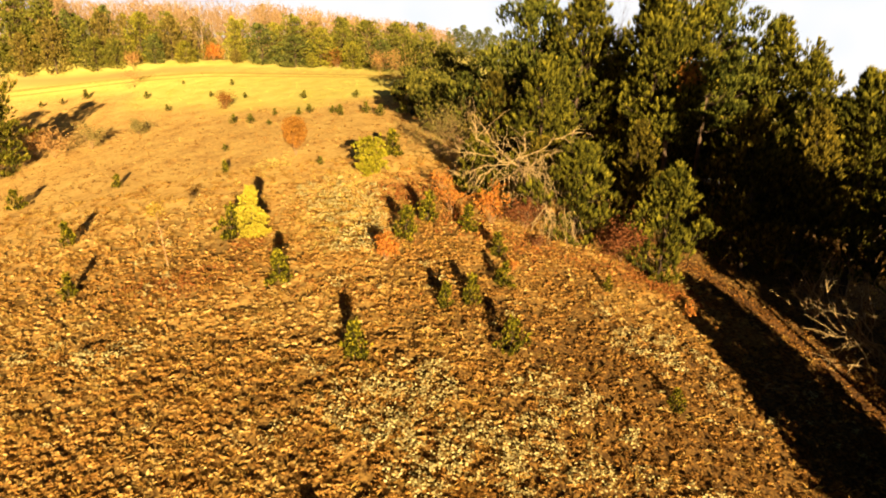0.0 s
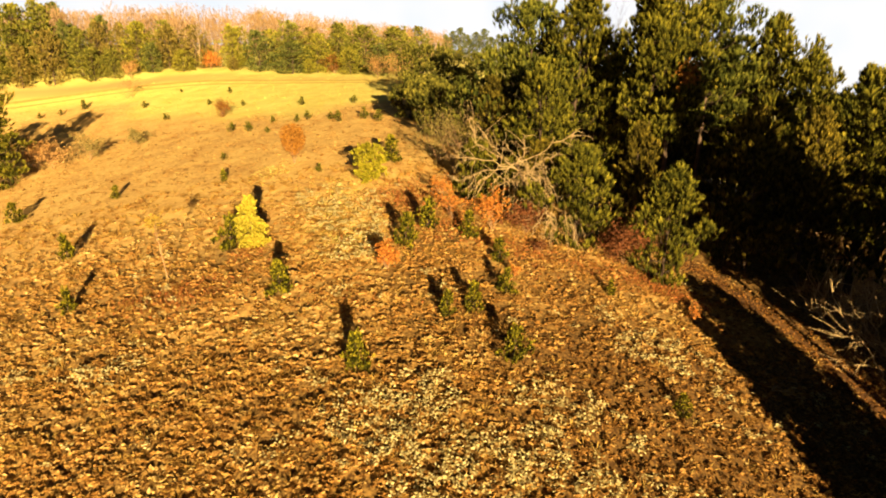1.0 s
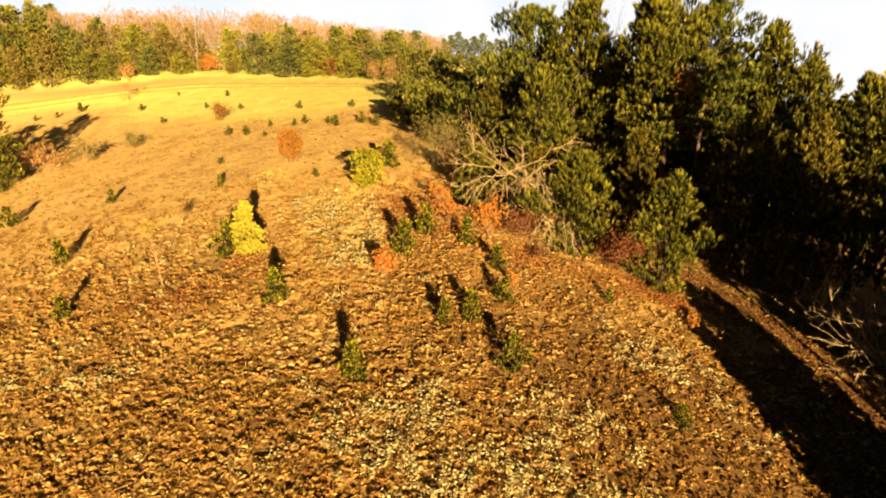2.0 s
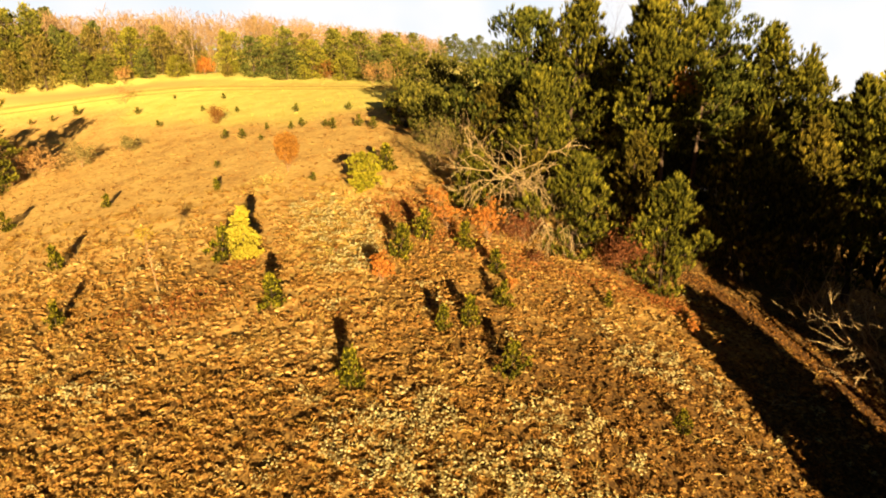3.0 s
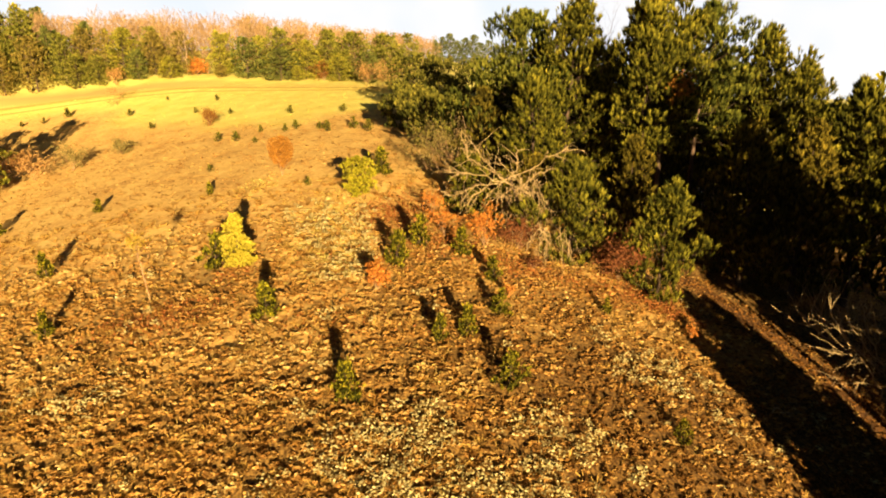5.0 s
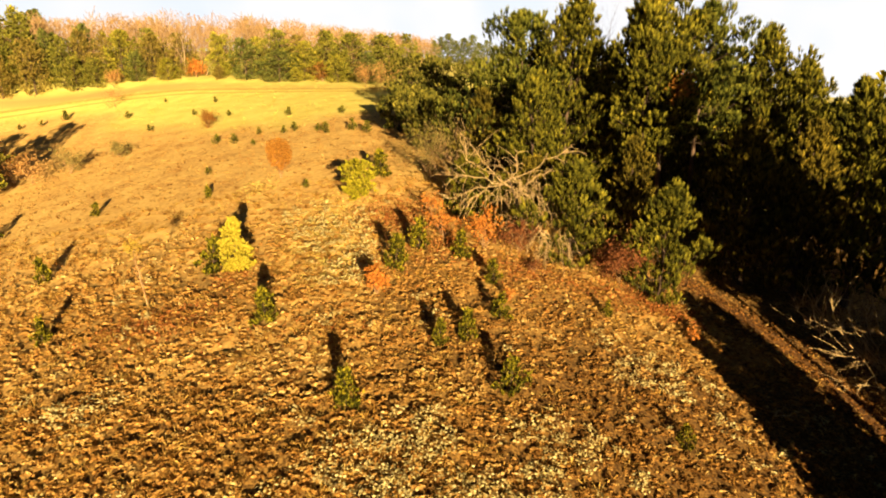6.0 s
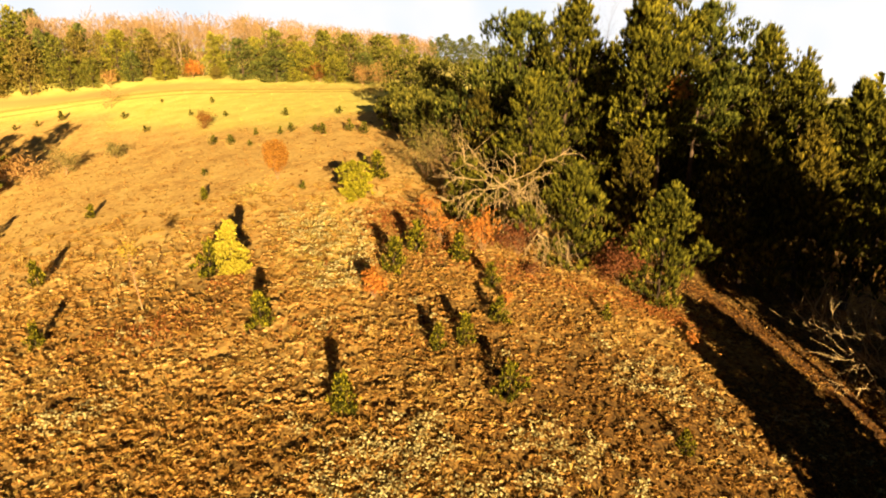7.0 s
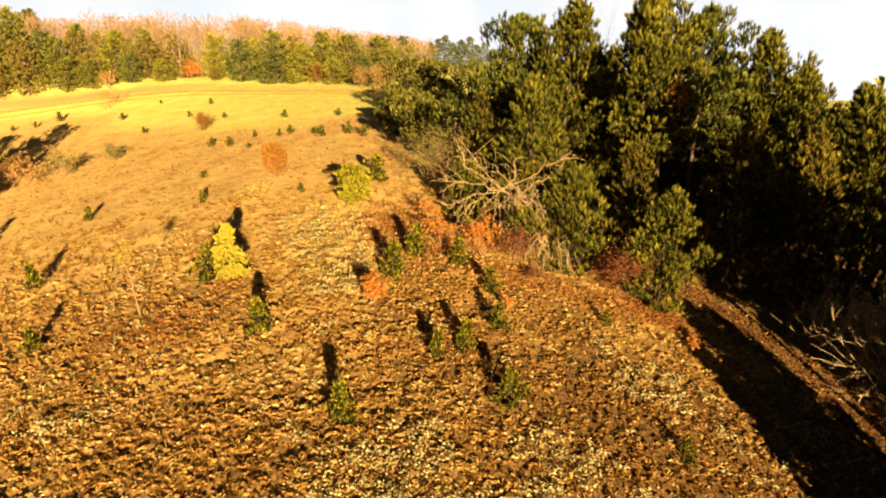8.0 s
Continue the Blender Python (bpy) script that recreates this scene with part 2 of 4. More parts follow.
def ground_material():
    m = material("dry_slope", [(0.36, 0.185, 0.04), (0.58, 0.33, 0.08), (0.74, 0.465, 0.12), (0.83, 0.57, 0.17)], 0.35, 0.95, 0.3, detail=9)
    n, link = m.node_tree.nodes, m.node_tree.links.new
    base_colour = n["Color Ramp"].outputs["Color"]
    mask, grain = n.new("ShaderNodeAttribute"), n.new("ShaderNodeTexNoise")
    mask.attribute_name = "meadow"
    grain.inputs["Scale"].default_value, grain.inputs["Detail"].default_value = 0.35, 9
    ramp, mix = n.new("ShaderNodeValToRGB"), n.new("ShaderNodeMix")
    ramp.color_ramp.elements[0].position, ramp.color_ramp.elements[1].position = 0.3, 0.7
    ramp.color_ramp.elements[0].color, ramp.color_ramp.elements[1].color = (0.66, 0.525, 0.092, 1), (0.83, 0.715, 0.16, 1)
    wheel = n.new("ShaderNodeAttribute")
    wheel.attribute_name = "wheel_marks"
    worn = n.new("ShaderNodeMix")
    for node in (mix, worn):
        node.data_type = "RGBA"
    link(n["Texture Coordinate"].outputs["Object"], grain.inputs["Vector"])
    link(grain.outputs["Fac"], ramp.inputs["Fac"])
    # darker near slope: leaf litter, and the shade between tufts put into its colour
    litter_shade, low, litter_mix = n.new("ShaderNodeAttribute"), n.new("ShaderNodeValToRGB"), n.new("ShaderNodeMix")
    litter_shade.attribute_name = "litter_shade"
    litter_mix.data_type = "RGBA"
    low.color_ramp.elements[0].position, low.color_ramp.elements[1].position = 0.4, 0.62
    low.color_ramp.elements[0].color, low.color_ramp.elements[1].color = (0.075, 0.034, 0.006, 1), (0.33, 0.185, 0.04, 1)
    crumbs = n.new("ShaderNodeTexNoise")
    crumbs.inputs["Scale"].default_value, crumbs.inputs["Detail"].default_value = 8.0, 8
    link(n["Texture Coordinate"].outputs["Object"], crumbs.inputs["Vector"])
    link(crumbs.outputs["Fac"], low.inputs["Fac"])
    link(litter_shade.outputs["Fac"], litter_mix.inputs["Factor"])
    link(base_colour, litter_mix.inputs[6])
    link(low.outputs["Color"], litter_mix.inputs[7])
    weedy, tan, brown = n.new("ShaderNodeAttribute"), n.new("ShaderNodeMix"), n.new("ShaderNodeValToRGB")
    weedy.attribute_name, tan.data_type = "weedy", "RGBA"
    brown.color_ramp.elements[0].position, brown.color_ramp.elements[1].position = 0.4, 0.62
    brown.color_ramp.elements[0].color, brown.color_ramp.elements[1].color = (0.055, 0.025, 0.0045, 1), (0.18, 0.092, 0.018, 1)
    link(crumbs.outputs["Fac"], brown.inputs["Fac"])
    link(weedy.outputs["Fac"], tan.inputs["Factor"])
    link(litter_mix.outputs[2], tan.inputs[6])
    link(brown.outputs["Color"], tan.inputs[7])
    link(mask.outputs["Fac"], mix.inputs["Factor"])
    link(tan.outputs[2], mix.inputs[6])
    link(ramp.outputs["Color"], mix.inputs[7])
    link(wheel.outputs["Fac"], worn.inputs["Factor"])
    link(mix.outputs[2], worn.inputs[6])
    worn.inputs[7].default_value = (0.55, 0.32, 0.085, 1)
    link(worn.outputs[2], n["Principled BSDF"].inputs["Base Color"])
    return m


GROUND = ground_material()


# ---- mesh helpers ----
def mesh_of(name, verts, faces, mat, smooth=False, tips=None):
    """A mesh from arrays: verts (n, 3) and faces (m, 3 or 4)."""
    verts, faces = np.asarray(verts, np.float32), np.asarray(faces, np.int32)
    me = bpy.data.meshes.new(name)
    me.vertices.add(len(verts))
    me.vertices.foreach_set("co", verts.ravel())
    k = faces.shape[1]
    me.loops.add(faces.size)
    me.loops.foreach_set("vertex_index", faces.ravel())
    me.polygons.add(len(faces))
    me.polygons.foreach_set("loop_start", np.arange(0, faces.size, k, dtype=np.int32))
    if smooth:
        me.polygons.foreach_set("use_smooth", np.ones(len(faces), bool))
    me.materials.append(mat)
    if tips is not None:
        me.attributes.new("tip_light", "FLOAT", "POINT").data.foreach_set("value", np.asarray(tips, np.float32))
    me.update(calc_edges=True)
    return me


def part(name, me, parent, label=""):
    ob = new(name, me)
    ob.parent = parent
    return tagged(ob, label)


def thing(name, x, y, label, category, group="", kind="", sink=0.05, turn=0.0):
    ob = new(name)
    ob.empty_display_size = 0.3
    ob.matrix_basis = pose(x, y, float(land(x, y)) - sink, 0, 0, turn)
    return tagged(ob, label, category, group, kind)


def tubes(segments, sides=5):
    """Verts and faces of tapered tubes: rows of p0, p1, r0, r1."""
    seg = np.asarray(segments, float)
    p0, p1, r0, r1 = seg[:, 0:3], seg[:, 3:6], seg[:, 6], seg[:, 7]
    d = p1 - p0
    d /= np.linalg.norm(d, axis=1)[:, None] + 1e-9
    ref = np.where(np.abs(d[:, 2:3]) > 0.9, [[1.0, 0, 0]], [[0, 0, 1.0]])
    u = np.cross(d, ref)
    u /= np.linalg.norm(u, axis=1)[:, None] + 1e-9
    w = np.cross(d, u)
    a = np.linspace(0, 2 * np.pi, sides, endpoint=False)
    ring = u[:, None, :] * np.cos(a)[None, :, None] + w[:, None, :] * np.sin(a)[None, :, None]
    verts = np.concatenate([p0[:, None] + ring * r0[:, None, None], p1[:, None] + ring * r1[:, None, None]], 1)
    k = np.arange(sides)
    quad = np.stack([k, (k + 1) % sides, (k + 1) % sides + sides, k + sides], 1)
    faces = quad[None] + (np.arange(len(seg)) * 2 * sides)[:, None, None]
    return verts.reshape(-1, 3), faces.reshape(-1, 4)


def ribbons(segments, rng):
    """Flat tapered twigs, one quad each, for what stands far off."""
    seg = np.asarray(segments, float)
    p0, p1 = seg[:, 0:3], seg[:, 3:6]
    side = np.cross(p1 - p0, rng.normal(size=p0.shape) * [0.3, 1, 0.3])
    side /= np.linalg.norm(side, axis=1)[:, None] + 1e-9
    verts = np.stack([p0 - side * seg[:, 6:7], p0 + side * seg[:, 6:7], p1 + side * seg[:, 7:8], p1 - side * seg[:, 7:8]], 1)
    return verts.reshape(-1, 3), np.arange(len(seg) * 4).reshape(-1, 4)


def sprays(pos, axis, length, rng, blades=8, open_angle=0.36, wide=0.1):
    """Needle tufts: bundles that fan out from one foot each, so that a tuft is one island."""
    n = len(pos)
    axis = axis / (np.linalg.norm(axis, axis=1)[:, None] + 1e-9)
    u = np.cross(axis, rng.normal(size=(n, 3)))
    u /= np.linalg.norm(u, axis=1)[:, None] + 1e-9
    w = np.cross(axis, u)
    k = np.arange(blades)
    phi = k * 2.4 + rng.uniform(0, 6.28, (n, 1))
    side = u[:, None] * np.cos(phi)[..., None] + w[:, None] * np.sin(phi)[..., None]
    lean = (open_angle * ((k + 0.5) / blades) ** 0.6 * rng.uniform(0.7, 1.2, (n, blades)))[..., None]
    way = axis[:, None] * np.cos(lean) + side * np.sin(lean)
    reach = (length[:, None] * rng.uniform(0.65, 1.1, (n, blades)))[..., None]
    tip = pos[:, None] + way * reach
    across = np.cross(way, side + 0.6 * rng.normal(size=way.shape))
    across *= (wide * length)[:, None, None] / (np.linalg.norm(across, axis=2)[..., None] + 1e-9)
    verts = np.concatenate([pos[:, None], tip - across, tip + across], 1).reshape(-1, 3)
    one = np.stack([0 * k, 1 + k, 1 + blades + k], 1)
    return verts, (one[None] + (np.arange(n) * (1 + 2 * blades))[:, None, None]).reshape(-1, 3)


def lit_tips(n, blades):
    """0 at the woody foot of each tuft, 1 at the tips of its needles; drives the painted shade."""
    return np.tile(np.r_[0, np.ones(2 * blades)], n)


def candles(pos, axis, length, rng, blades=5, open_angle=0.22, wide=0.12):
    """Upright finger-shaped tufts: pointed bundles, widest past the middle, that share one foot."""
    n = len(pos)
    axis = axis / (np.linalg.norm(axis, axis=1)[:, None] + 1e-9)
    u = np.cross(axis, rng.normal(size=(n, 3)))
    u /= np.linalg.norm(u, axis=1)[:, None] + 1e-9
    w = np.cross(axis, u)
    k = np.arange(blades)
    phi = k * 6.283 / blades + rng.uniform(0, 6.28, (n, 1))
    side = u[:, None] * np.cos(phi)[..., None] + w[:, None] * np.sin(phi)[..., None]
    lean = (open_angle * rng.uniform(0.5, 1.2, (n, blades)))[..., None]
    way = axis[:, None] * np.cos(lean) + side * np.sin(lean)
    reach = (length[:, None] * rng.uniform(0.75, 1.1, (n, blades)))[..., None]
    across = np.cross(way, side + 0.5 * rng.normal(size=way.shape))
    across *= (wide * length)[:, None, None] / (np.linalg.norm(across, axis=2)[..., None] + 1e-9)
    middle = pos[:, None] + way * reach * 0.66
    tip = middle + (way * 0.6 + axis[:, None] * 0.4) * reach * 0.34
    verts = np.concatenate([pos[:, None], middle - across, middle + across, tip], 1).reshape(-1, 3)
    one = np.stack([0 * k, 1 + k, 1 + 2 * blades + k, 1 + blades + k], 1)
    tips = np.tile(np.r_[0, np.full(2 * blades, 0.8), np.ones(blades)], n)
    return verts, (one[None] + (np.arange(n) * (1 + 3 * blades))[:, None, None]).reshape(-1, 4), tips


def flakes(pos, size, rng, flat=0.0, slim=0.34, level=0.0):
    """Small leaf-shaped quads at the given places, turned at random; flat > 0 lays them down, level > 0 only their length."""
    n = len(pos)
    a = rng.normal(size=(n, 3))
    a[:, 2] *= (1 - flat) * (1 - level)
    a /= np.linalg.norm(a, axis=1)[:, None] + 1e-9
    b = np.cross(a, rng.normal(size=(n, 3)) * [1 - flat * 0.8, 1 - flat * 0.8, 1])
    b /= np.linalg.norm(b, axis=1)[:, None] + 1e-9
    s = size[:, None]
    verts = np.stack([pos - a * s * 0.5, pos + b * s * slim, pos + a * s * 0.5, pos - b * s * slim], 1).reshape(-1, 3)
    return verts, np.arange(n * 4).reshape(-1, 4)


# ---- pines ----
def pine_meshes(seed, height, radius, clear=0.12, shoots=2600, shoot=0.45, needles=None, whorl=0.55, blades=10, top=0.75, ragged=0.25, sides=6, full=1.7, twiggy=True, pad=0.30, lift=0.0, flat=0.95, bunch=1.0, needle=0.06, fingers=False):
    """Trunk, limbs and crown of a pine: limbs in whorls that sweep up at their ends, and brush-like shoots on them."""
    rng = np.random.default_rng(seed)
    needles = needles or NEEDLES
    levels = np.linspace(0, 1, 9)
    bend = np.cumsum(rng.normal(0, 0.012 * height, (9, 2)), 0) * levels[:, None]
    centre = np.c_[bend, levels * height]
    girth = (0.012 * height + 0.02) * (1 - levels) ** 0.8 + 0.008
    girth[0] *= 1.35
    trunk = [(*centre[k], *centre[k + 1], girth[k], girth[k + 1]) for k in range(8)]

    def stem(z):
        return np.array([np.interp(z, centre[:, 2], centre[:, 0]), np.interp(z, centre[:, 2], centre[:, 1]), z])

    limbs, spots, ways, pads, weight, tall = [], [], [], [], [], []
    z = clear * height
    lump = rng.uniform(0, 6.28, 4)
    while z < 0.985 * height:
        s = (z - clear * height) / (height * (1 - clear))
        reach = radius * (1 - s ** full) ** top * min(1.0, 0.62 + s * 2.2)
        reach = max(reach, 0.05 * radius + 0.1)
        count = rng.integers(4, 7)
        turn = rng.uniform(0, 6.28)
        for k in range(count):
            phi = turn + 6.283 * k / count + rng.normal(0, 0.25)
            size = reach * (1 + ragged * rng.normal()) * (1 + 0.18 * math.sin(2 * phi + lump[0]) + 0.12 * math.sin(3 * phi + 5 * s + lump[1]))
            size = max(0.12, size)
            out = np.array([math.cos(phi), math.sin(phi), 0.0])
            rise = 0.05 + 0.75 * s + rng.normal(0, 0.12)
            p0 = stem(z + rng.normal(0, 0.1 * whorl))
            p1 = p0 + out * size * 0.55 + np.array([0, 0, size * 0.55 * (rise - 0.1)])
            p2 = p0 + out * size + np.array([0, 0, size * (rise + 0.18)])
            thick = 0.006 + 0.014 * size
            limbs += [(*p0, *p1, thick, thick * 0.65), (*p1, *p2, thick * 0.65, 0.006)]
            side = np.cross(out, [0, 0, 1.0])
            n = max(2, int(1.4 + 3.1 * bunch * min(1.3, size / radius) * rng.uniform(0.7, 1.3)))
            for j in range(n):
                t = 1.0 if j == 0 else rng.uniform(0.35, 0.95)
                spread = 0.0 if j == 0 else 0.36 * size * (1.15 - 0.6 * t) * rng.normal()
                at = p0 + (p1 - p0) * t / 0.55 if t < 0.55 else p1 + (p2 - p1) * (t - 0.55) / 0.45
                tip = at + side * spread + out * abs(spread) * 0.35 + np.array([0, 0, abs(spread) * 0.25 + rng.normal(0, 0.05)])
                if twiggy and j % 2:
                    limbs.append((*at, *tip, thick * 0.35, 0.004))
                spots.append(tip)
                tall.append(1 + 1.3 * s * fingers)
                ways.append(out * 0.4 + side * np.sign(spread) * 0.15 + np.array([0, 0, 1.0]))
                pads.append((0.115 * size + pad * shoot * (1.1 - 0.5 * s)) * rng.uniform(0.7, 1.3))
                weight.append(pads[-1] ** 1.3 * (0.5 + t) * (0.75 + lift * s))
        z += whorl * (1.15 - 0.75 * s) * rng.uniform(0.8, 1.2)
    spots, ways, pads, weight = np.array(spots), np.array(ways), np.array(pads), np.array(weight)
    pick = rng.choice(len(spots), shoots, p=weight / weight.sum())
    ball = rng.normal(0, 1, (shoots, 3))
    ball *= (rng.uniform(0.1, 1.0, shoots) ** 0.4 / np.linalg.norm(ball, axis=1))[:, None] * [1.25, 1.25, flat]
    ball[:, 2] = np.where((ball[:, 2] < 0) & (rng.uniform(0, 1, shoots) < 0.55), -ball[:, 2], ball[:, 2])
    ball[:, 2] *= np.array(tall)[pick]
    pos = spots[pick] + ball * pads[pick][:, None]
    ball[:, 2] /= np.array(tall)[pick]
    axis = 0.8 * ways[pick] + ball * 0.5 + rng.normal(0, 0.22, (shoots, 3))
    lead = centre[-1]
    drop = rng.uniform(0, 1, 40) ** 1.5
    pos = np.r_[pos, lead + rng.normal(0, 1, (40, 3)) * (0.1 + 0.5 * drop * shoot)[:, None] * [1, 1, 0.2] - np.c_[np.zeros((40, 2)), drop * 3.2 * shoot - 0.5 * shoot]]
    axis = np.r_[axis, np.c_[rng.normal(0, 0.25, (40, 2)), np.ones(40)]]
    size = shoot * rng.uniform(0.6, 1.3, len(pos))
    if fingers:
        axis[:, 2] += 0.8
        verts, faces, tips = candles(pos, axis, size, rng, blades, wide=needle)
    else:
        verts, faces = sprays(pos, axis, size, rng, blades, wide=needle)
        tips = lit_tips(len(pos), blades)
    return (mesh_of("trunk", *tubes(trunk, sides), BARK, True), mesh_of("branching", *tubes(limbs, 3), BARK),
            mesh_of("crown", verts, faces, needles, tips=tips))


def pine(x, y, meshes, label, group="", turn=0.0, name="pine_tree", category="tree", scale=1.0):
    tree = thing(name, x, y, label, category, group, turn=turn, sink=0.08)
    tree.scale = (scale, scale, scale)
    for piece, me in zip(("trunk", "branching", "crown"), meshes):
        tagged(part(piece, me, tree), kind="stuff" if piece == "branching" else "")
    return tree


# ---- broadleaved shrubs and bare trees ----
def fork(rng, start, way, length, girth, depth, out, tips, splits=3, wild=0.5, droop=0.0, wobble=0.16):
    """Grows one branch in three bends and its side branches."""
    p, d, n = np.array(start, float), np.array(way, float), 3
    d /= np.linalg.norm(d)
    for k in range(n):
        step = d + rng.normal(0, wobble, 3) + np.array([0, 0, -droop])
        step /= np.linalg.norm(step)
        q = p + step * length / n
        r0, r1 = girth * (1 - 0.22 * k), girth * (1 - 0.22 * (k + 1))
        out.append((*p, *q, r0, r1))
        if depth > 0:
            for _ in range(splits if k == n - 1 else max(1, splits - 2)):
                turn = step + rng.normal(0, wild, 3)
                fork(rng, q, turn, length * rng.uniform(0.45, 0.7), r1 * 0.62, depth - 1, out, tips, splits, wild, droop, wobble)
        else:
            tips.append(q)
        p, d = q, step


def shrub_meshes(seed, height, radius, stems=7, leaves=500, leaf=0.09, leaf_mat=None, twig_mat=None, depth=2, wild=0.5, girth=0.02, splits=3, droop=0.0, scatter=0.14, sides=3):
    rng = np.random.default_rng(seed)
    out, tips = [], []
    for k in range(stems):
        phi = 6.283 * k / stems + rng.normal(0, 0.4)
        lean = radius / height * rng.uniform(0.2, 0.9)
        fork(rng, (0.06 * math.cos(phi), 0.06 * math.sin(phi), 0), (math.cos(phi) * lean, math.sin(phi) * lean, 1), height * rng.uniform(0.45, 0.62), girth, depth, out, tips, splits, wild, droop)
    out, tips = np.array(out), np.array(tips)
    fit = height / max(0.1, np.percentile(tips[:, 2], 97))
    out[:, :6] *= fit
    tips *= fit
    low = out[:, [2, 5]]
    out[:, [2, 5]] = np.maximum(low, 0.0)
    meshes = [mesh_of("branching", *tubes(out, sides), twig_mat or TWIGS)]
    if leaves:
        pos = tips[rng.integers(0, len(tips), leaves)] + rng.normal(0, scatter * radius, (leaves, 3))
        pos[:, 2] = np.maximum(pos[:, 2], 0.03)
        meshes.append(mesh_of("foliage", *flakes(pos, leaf * rng.uniform(0.6, 1.4, leaves), rng), leaf_mat or LEAF_ORANGE))
    return meshes


def shrub(x, y, meshes, label, category="shrub", group="", turn=0.0, name="shrub"):
    ob = thing(name, x, y, label, category, group, turn=turn, sink=0.05)
    for piece, me in zip(("branching", "foliage"), meshes):
        tagged(part(piece, me, ob), kind="stuff")
    return ob


def crooked(rng, points, steps, wobble):
    """A crooked line through a few points."""
    p = np.array(points, float)
    t = np.linspace(0, len(p) - 1, steps + 1)
    line = np.stack([np.interp(t, np.arange(len(p)), p[:, k]) for k in range(3)], 1)
    line[1:] += rng.normal(0, wobble, (steps, 3))
    return line


def branch_segments(line, thick, thin):
    g = np.linspace(thick, thin, len(line))
    return [(*line[k], *line[k + 1], g[k], g[k + 1]) for k in range(len(line) - 1)]


def arching_meshes(seed, height, bows):
    """Long bare limbs that bow outwards from one stool, with a few forked twigs each."""
    rng = np.random.default_rng(seed)
    segs = []
    for way, reach, rise in bows:
        x, y = math.cos(way), math.sin(way)
        points = [(0.1 * x, 0.1 * y, 0), (0.42 * reach * x, 0.42 * reach * y, 0.32 * rise * height), (0.85 * reach * x, 0.85 * reach * y, 0.68 * rise * height), (reach * x, reach * y, rise * height)]
        line = crooked(rng, points, 12, 0.07)
        segs += branch_segments(line, 0.05, 0.012)
        for _ in range(7):
            k = rng.integers(3, 12)
            along = line[k + 1] - line[k]
            along = along / np.linalg.norm(along) + rng.normal(0, 0.6, 3)
            size = rng.uniform(0.6, 1.9)
            twig = crooked(rng, [line[k], line[k] + along * size * 0.55, line[k] + along * size * 0.9 + (0, 0, 0.2 * size)], 5, 0.06)
            segs += branch_segments(twig, 0.024, 0.008)
            for _ in range(2):
                m = rng.integers(2, 5)
                tip = twig[m] + (along + rng.normal(0, 0.7, 3)) * size * 0.35
                segs += branch_segments(crooked(rng, [twig[m], tip], 2, 0.04), 0.012, 0.006)
    segs = np.array(segs)
    segs[:, [2, 5]] = np.maximum(segs[:, [2, 5]], 0.02)
    return [mesh_of("branching", *tubes(segs, 4), DEADWOOD)]


# ---- the hazy sky low over the horizon ----
def sky_backdrop():
    m = bpy.data.materials.new("hazy_sky")
    m.use_nodes = True
    n, link = m.node_tree.nodes, m.node_tree.links.new
    n.remove(n["Principled BSDF"])
    glow, clear, mix = n.new("ShaderNodeEmission"), n.new("ShaderNodeBsdfTransparent"), n.new("ShaderNodeMixShader")
    place, split, ramp, veil = n.new("ShaderNodeTexCoord"), n.new("ShaderNodeSeparateXYZ"), n.new("ShaderNodeMapRange"), n.new("ShaderNodeTexNoise")
    tone = n.new("ShaderNodeValToRGB")
    tone.color_ramp.elements[0].color, tone.color_ramp.elements[1].color = (0.86, 0.92, 1.0, 1), (1.0, 0.98, 0.97, 1)
    tone.color_ramp.elements[0].position, tone.color_ramp.elements[1].position = 0.38, 0.62
    veil.inputs["Scale"].default_value = 0.003
    link(place.outputs["Object"], veil.inputs["Vector"])
    link(veil.outputs["Fac"], tone.inputs["Fac"])
    link(tone.outputs["Color"], glow.inputs["Color"])
    glow.inputs["Strength"].default_value = 0.272
    link(place.outputs["Object"], split.inputs["Vector"])
    link(split.outputs["Z"], ramp.inputs["Value"])
    ramp.inputs["From Min"].default_value, ramp.inputs["From Max"].default_value = 430, 610
    link(ramp.outputs["Result"], mix.inputs["Fac"])
    link(glow.outputs["Emission"], mix.inputs[1])
    link(clear.outputs["BSDF"], mix.inputs[2])
    link(mix.outputs["Shader"], n["Material Output"].inputs["Surface"])
    a = np.linspace(-0.12 * np.pi, 1.12 * np.pi, 96)
    z = np.array([-90.0, 440.0, 620.0])
    ring = np.stack([np.tile(2250 * np.cos(a), (3, 1)), np.tile(2250 * np.sin(a), (3, 1)), np.repeat(z[:, None], 96, 1)], -1)
    k = np.arange(95)
    faces = np.concatenate([np.stack([r * 96 + k, r * 96 + k + 1, (r + 1) * 96 + k + 1, (r + 1) * 96 + k], 1) for r in (0, 1)])
    tagged(new("backdrop", mesh_of("backdrop", ring.reshape(-1, 3), faces, m, True)), "bright hazy white sky low over the horizon", "sky", kind="structure")


sky_backdrop()


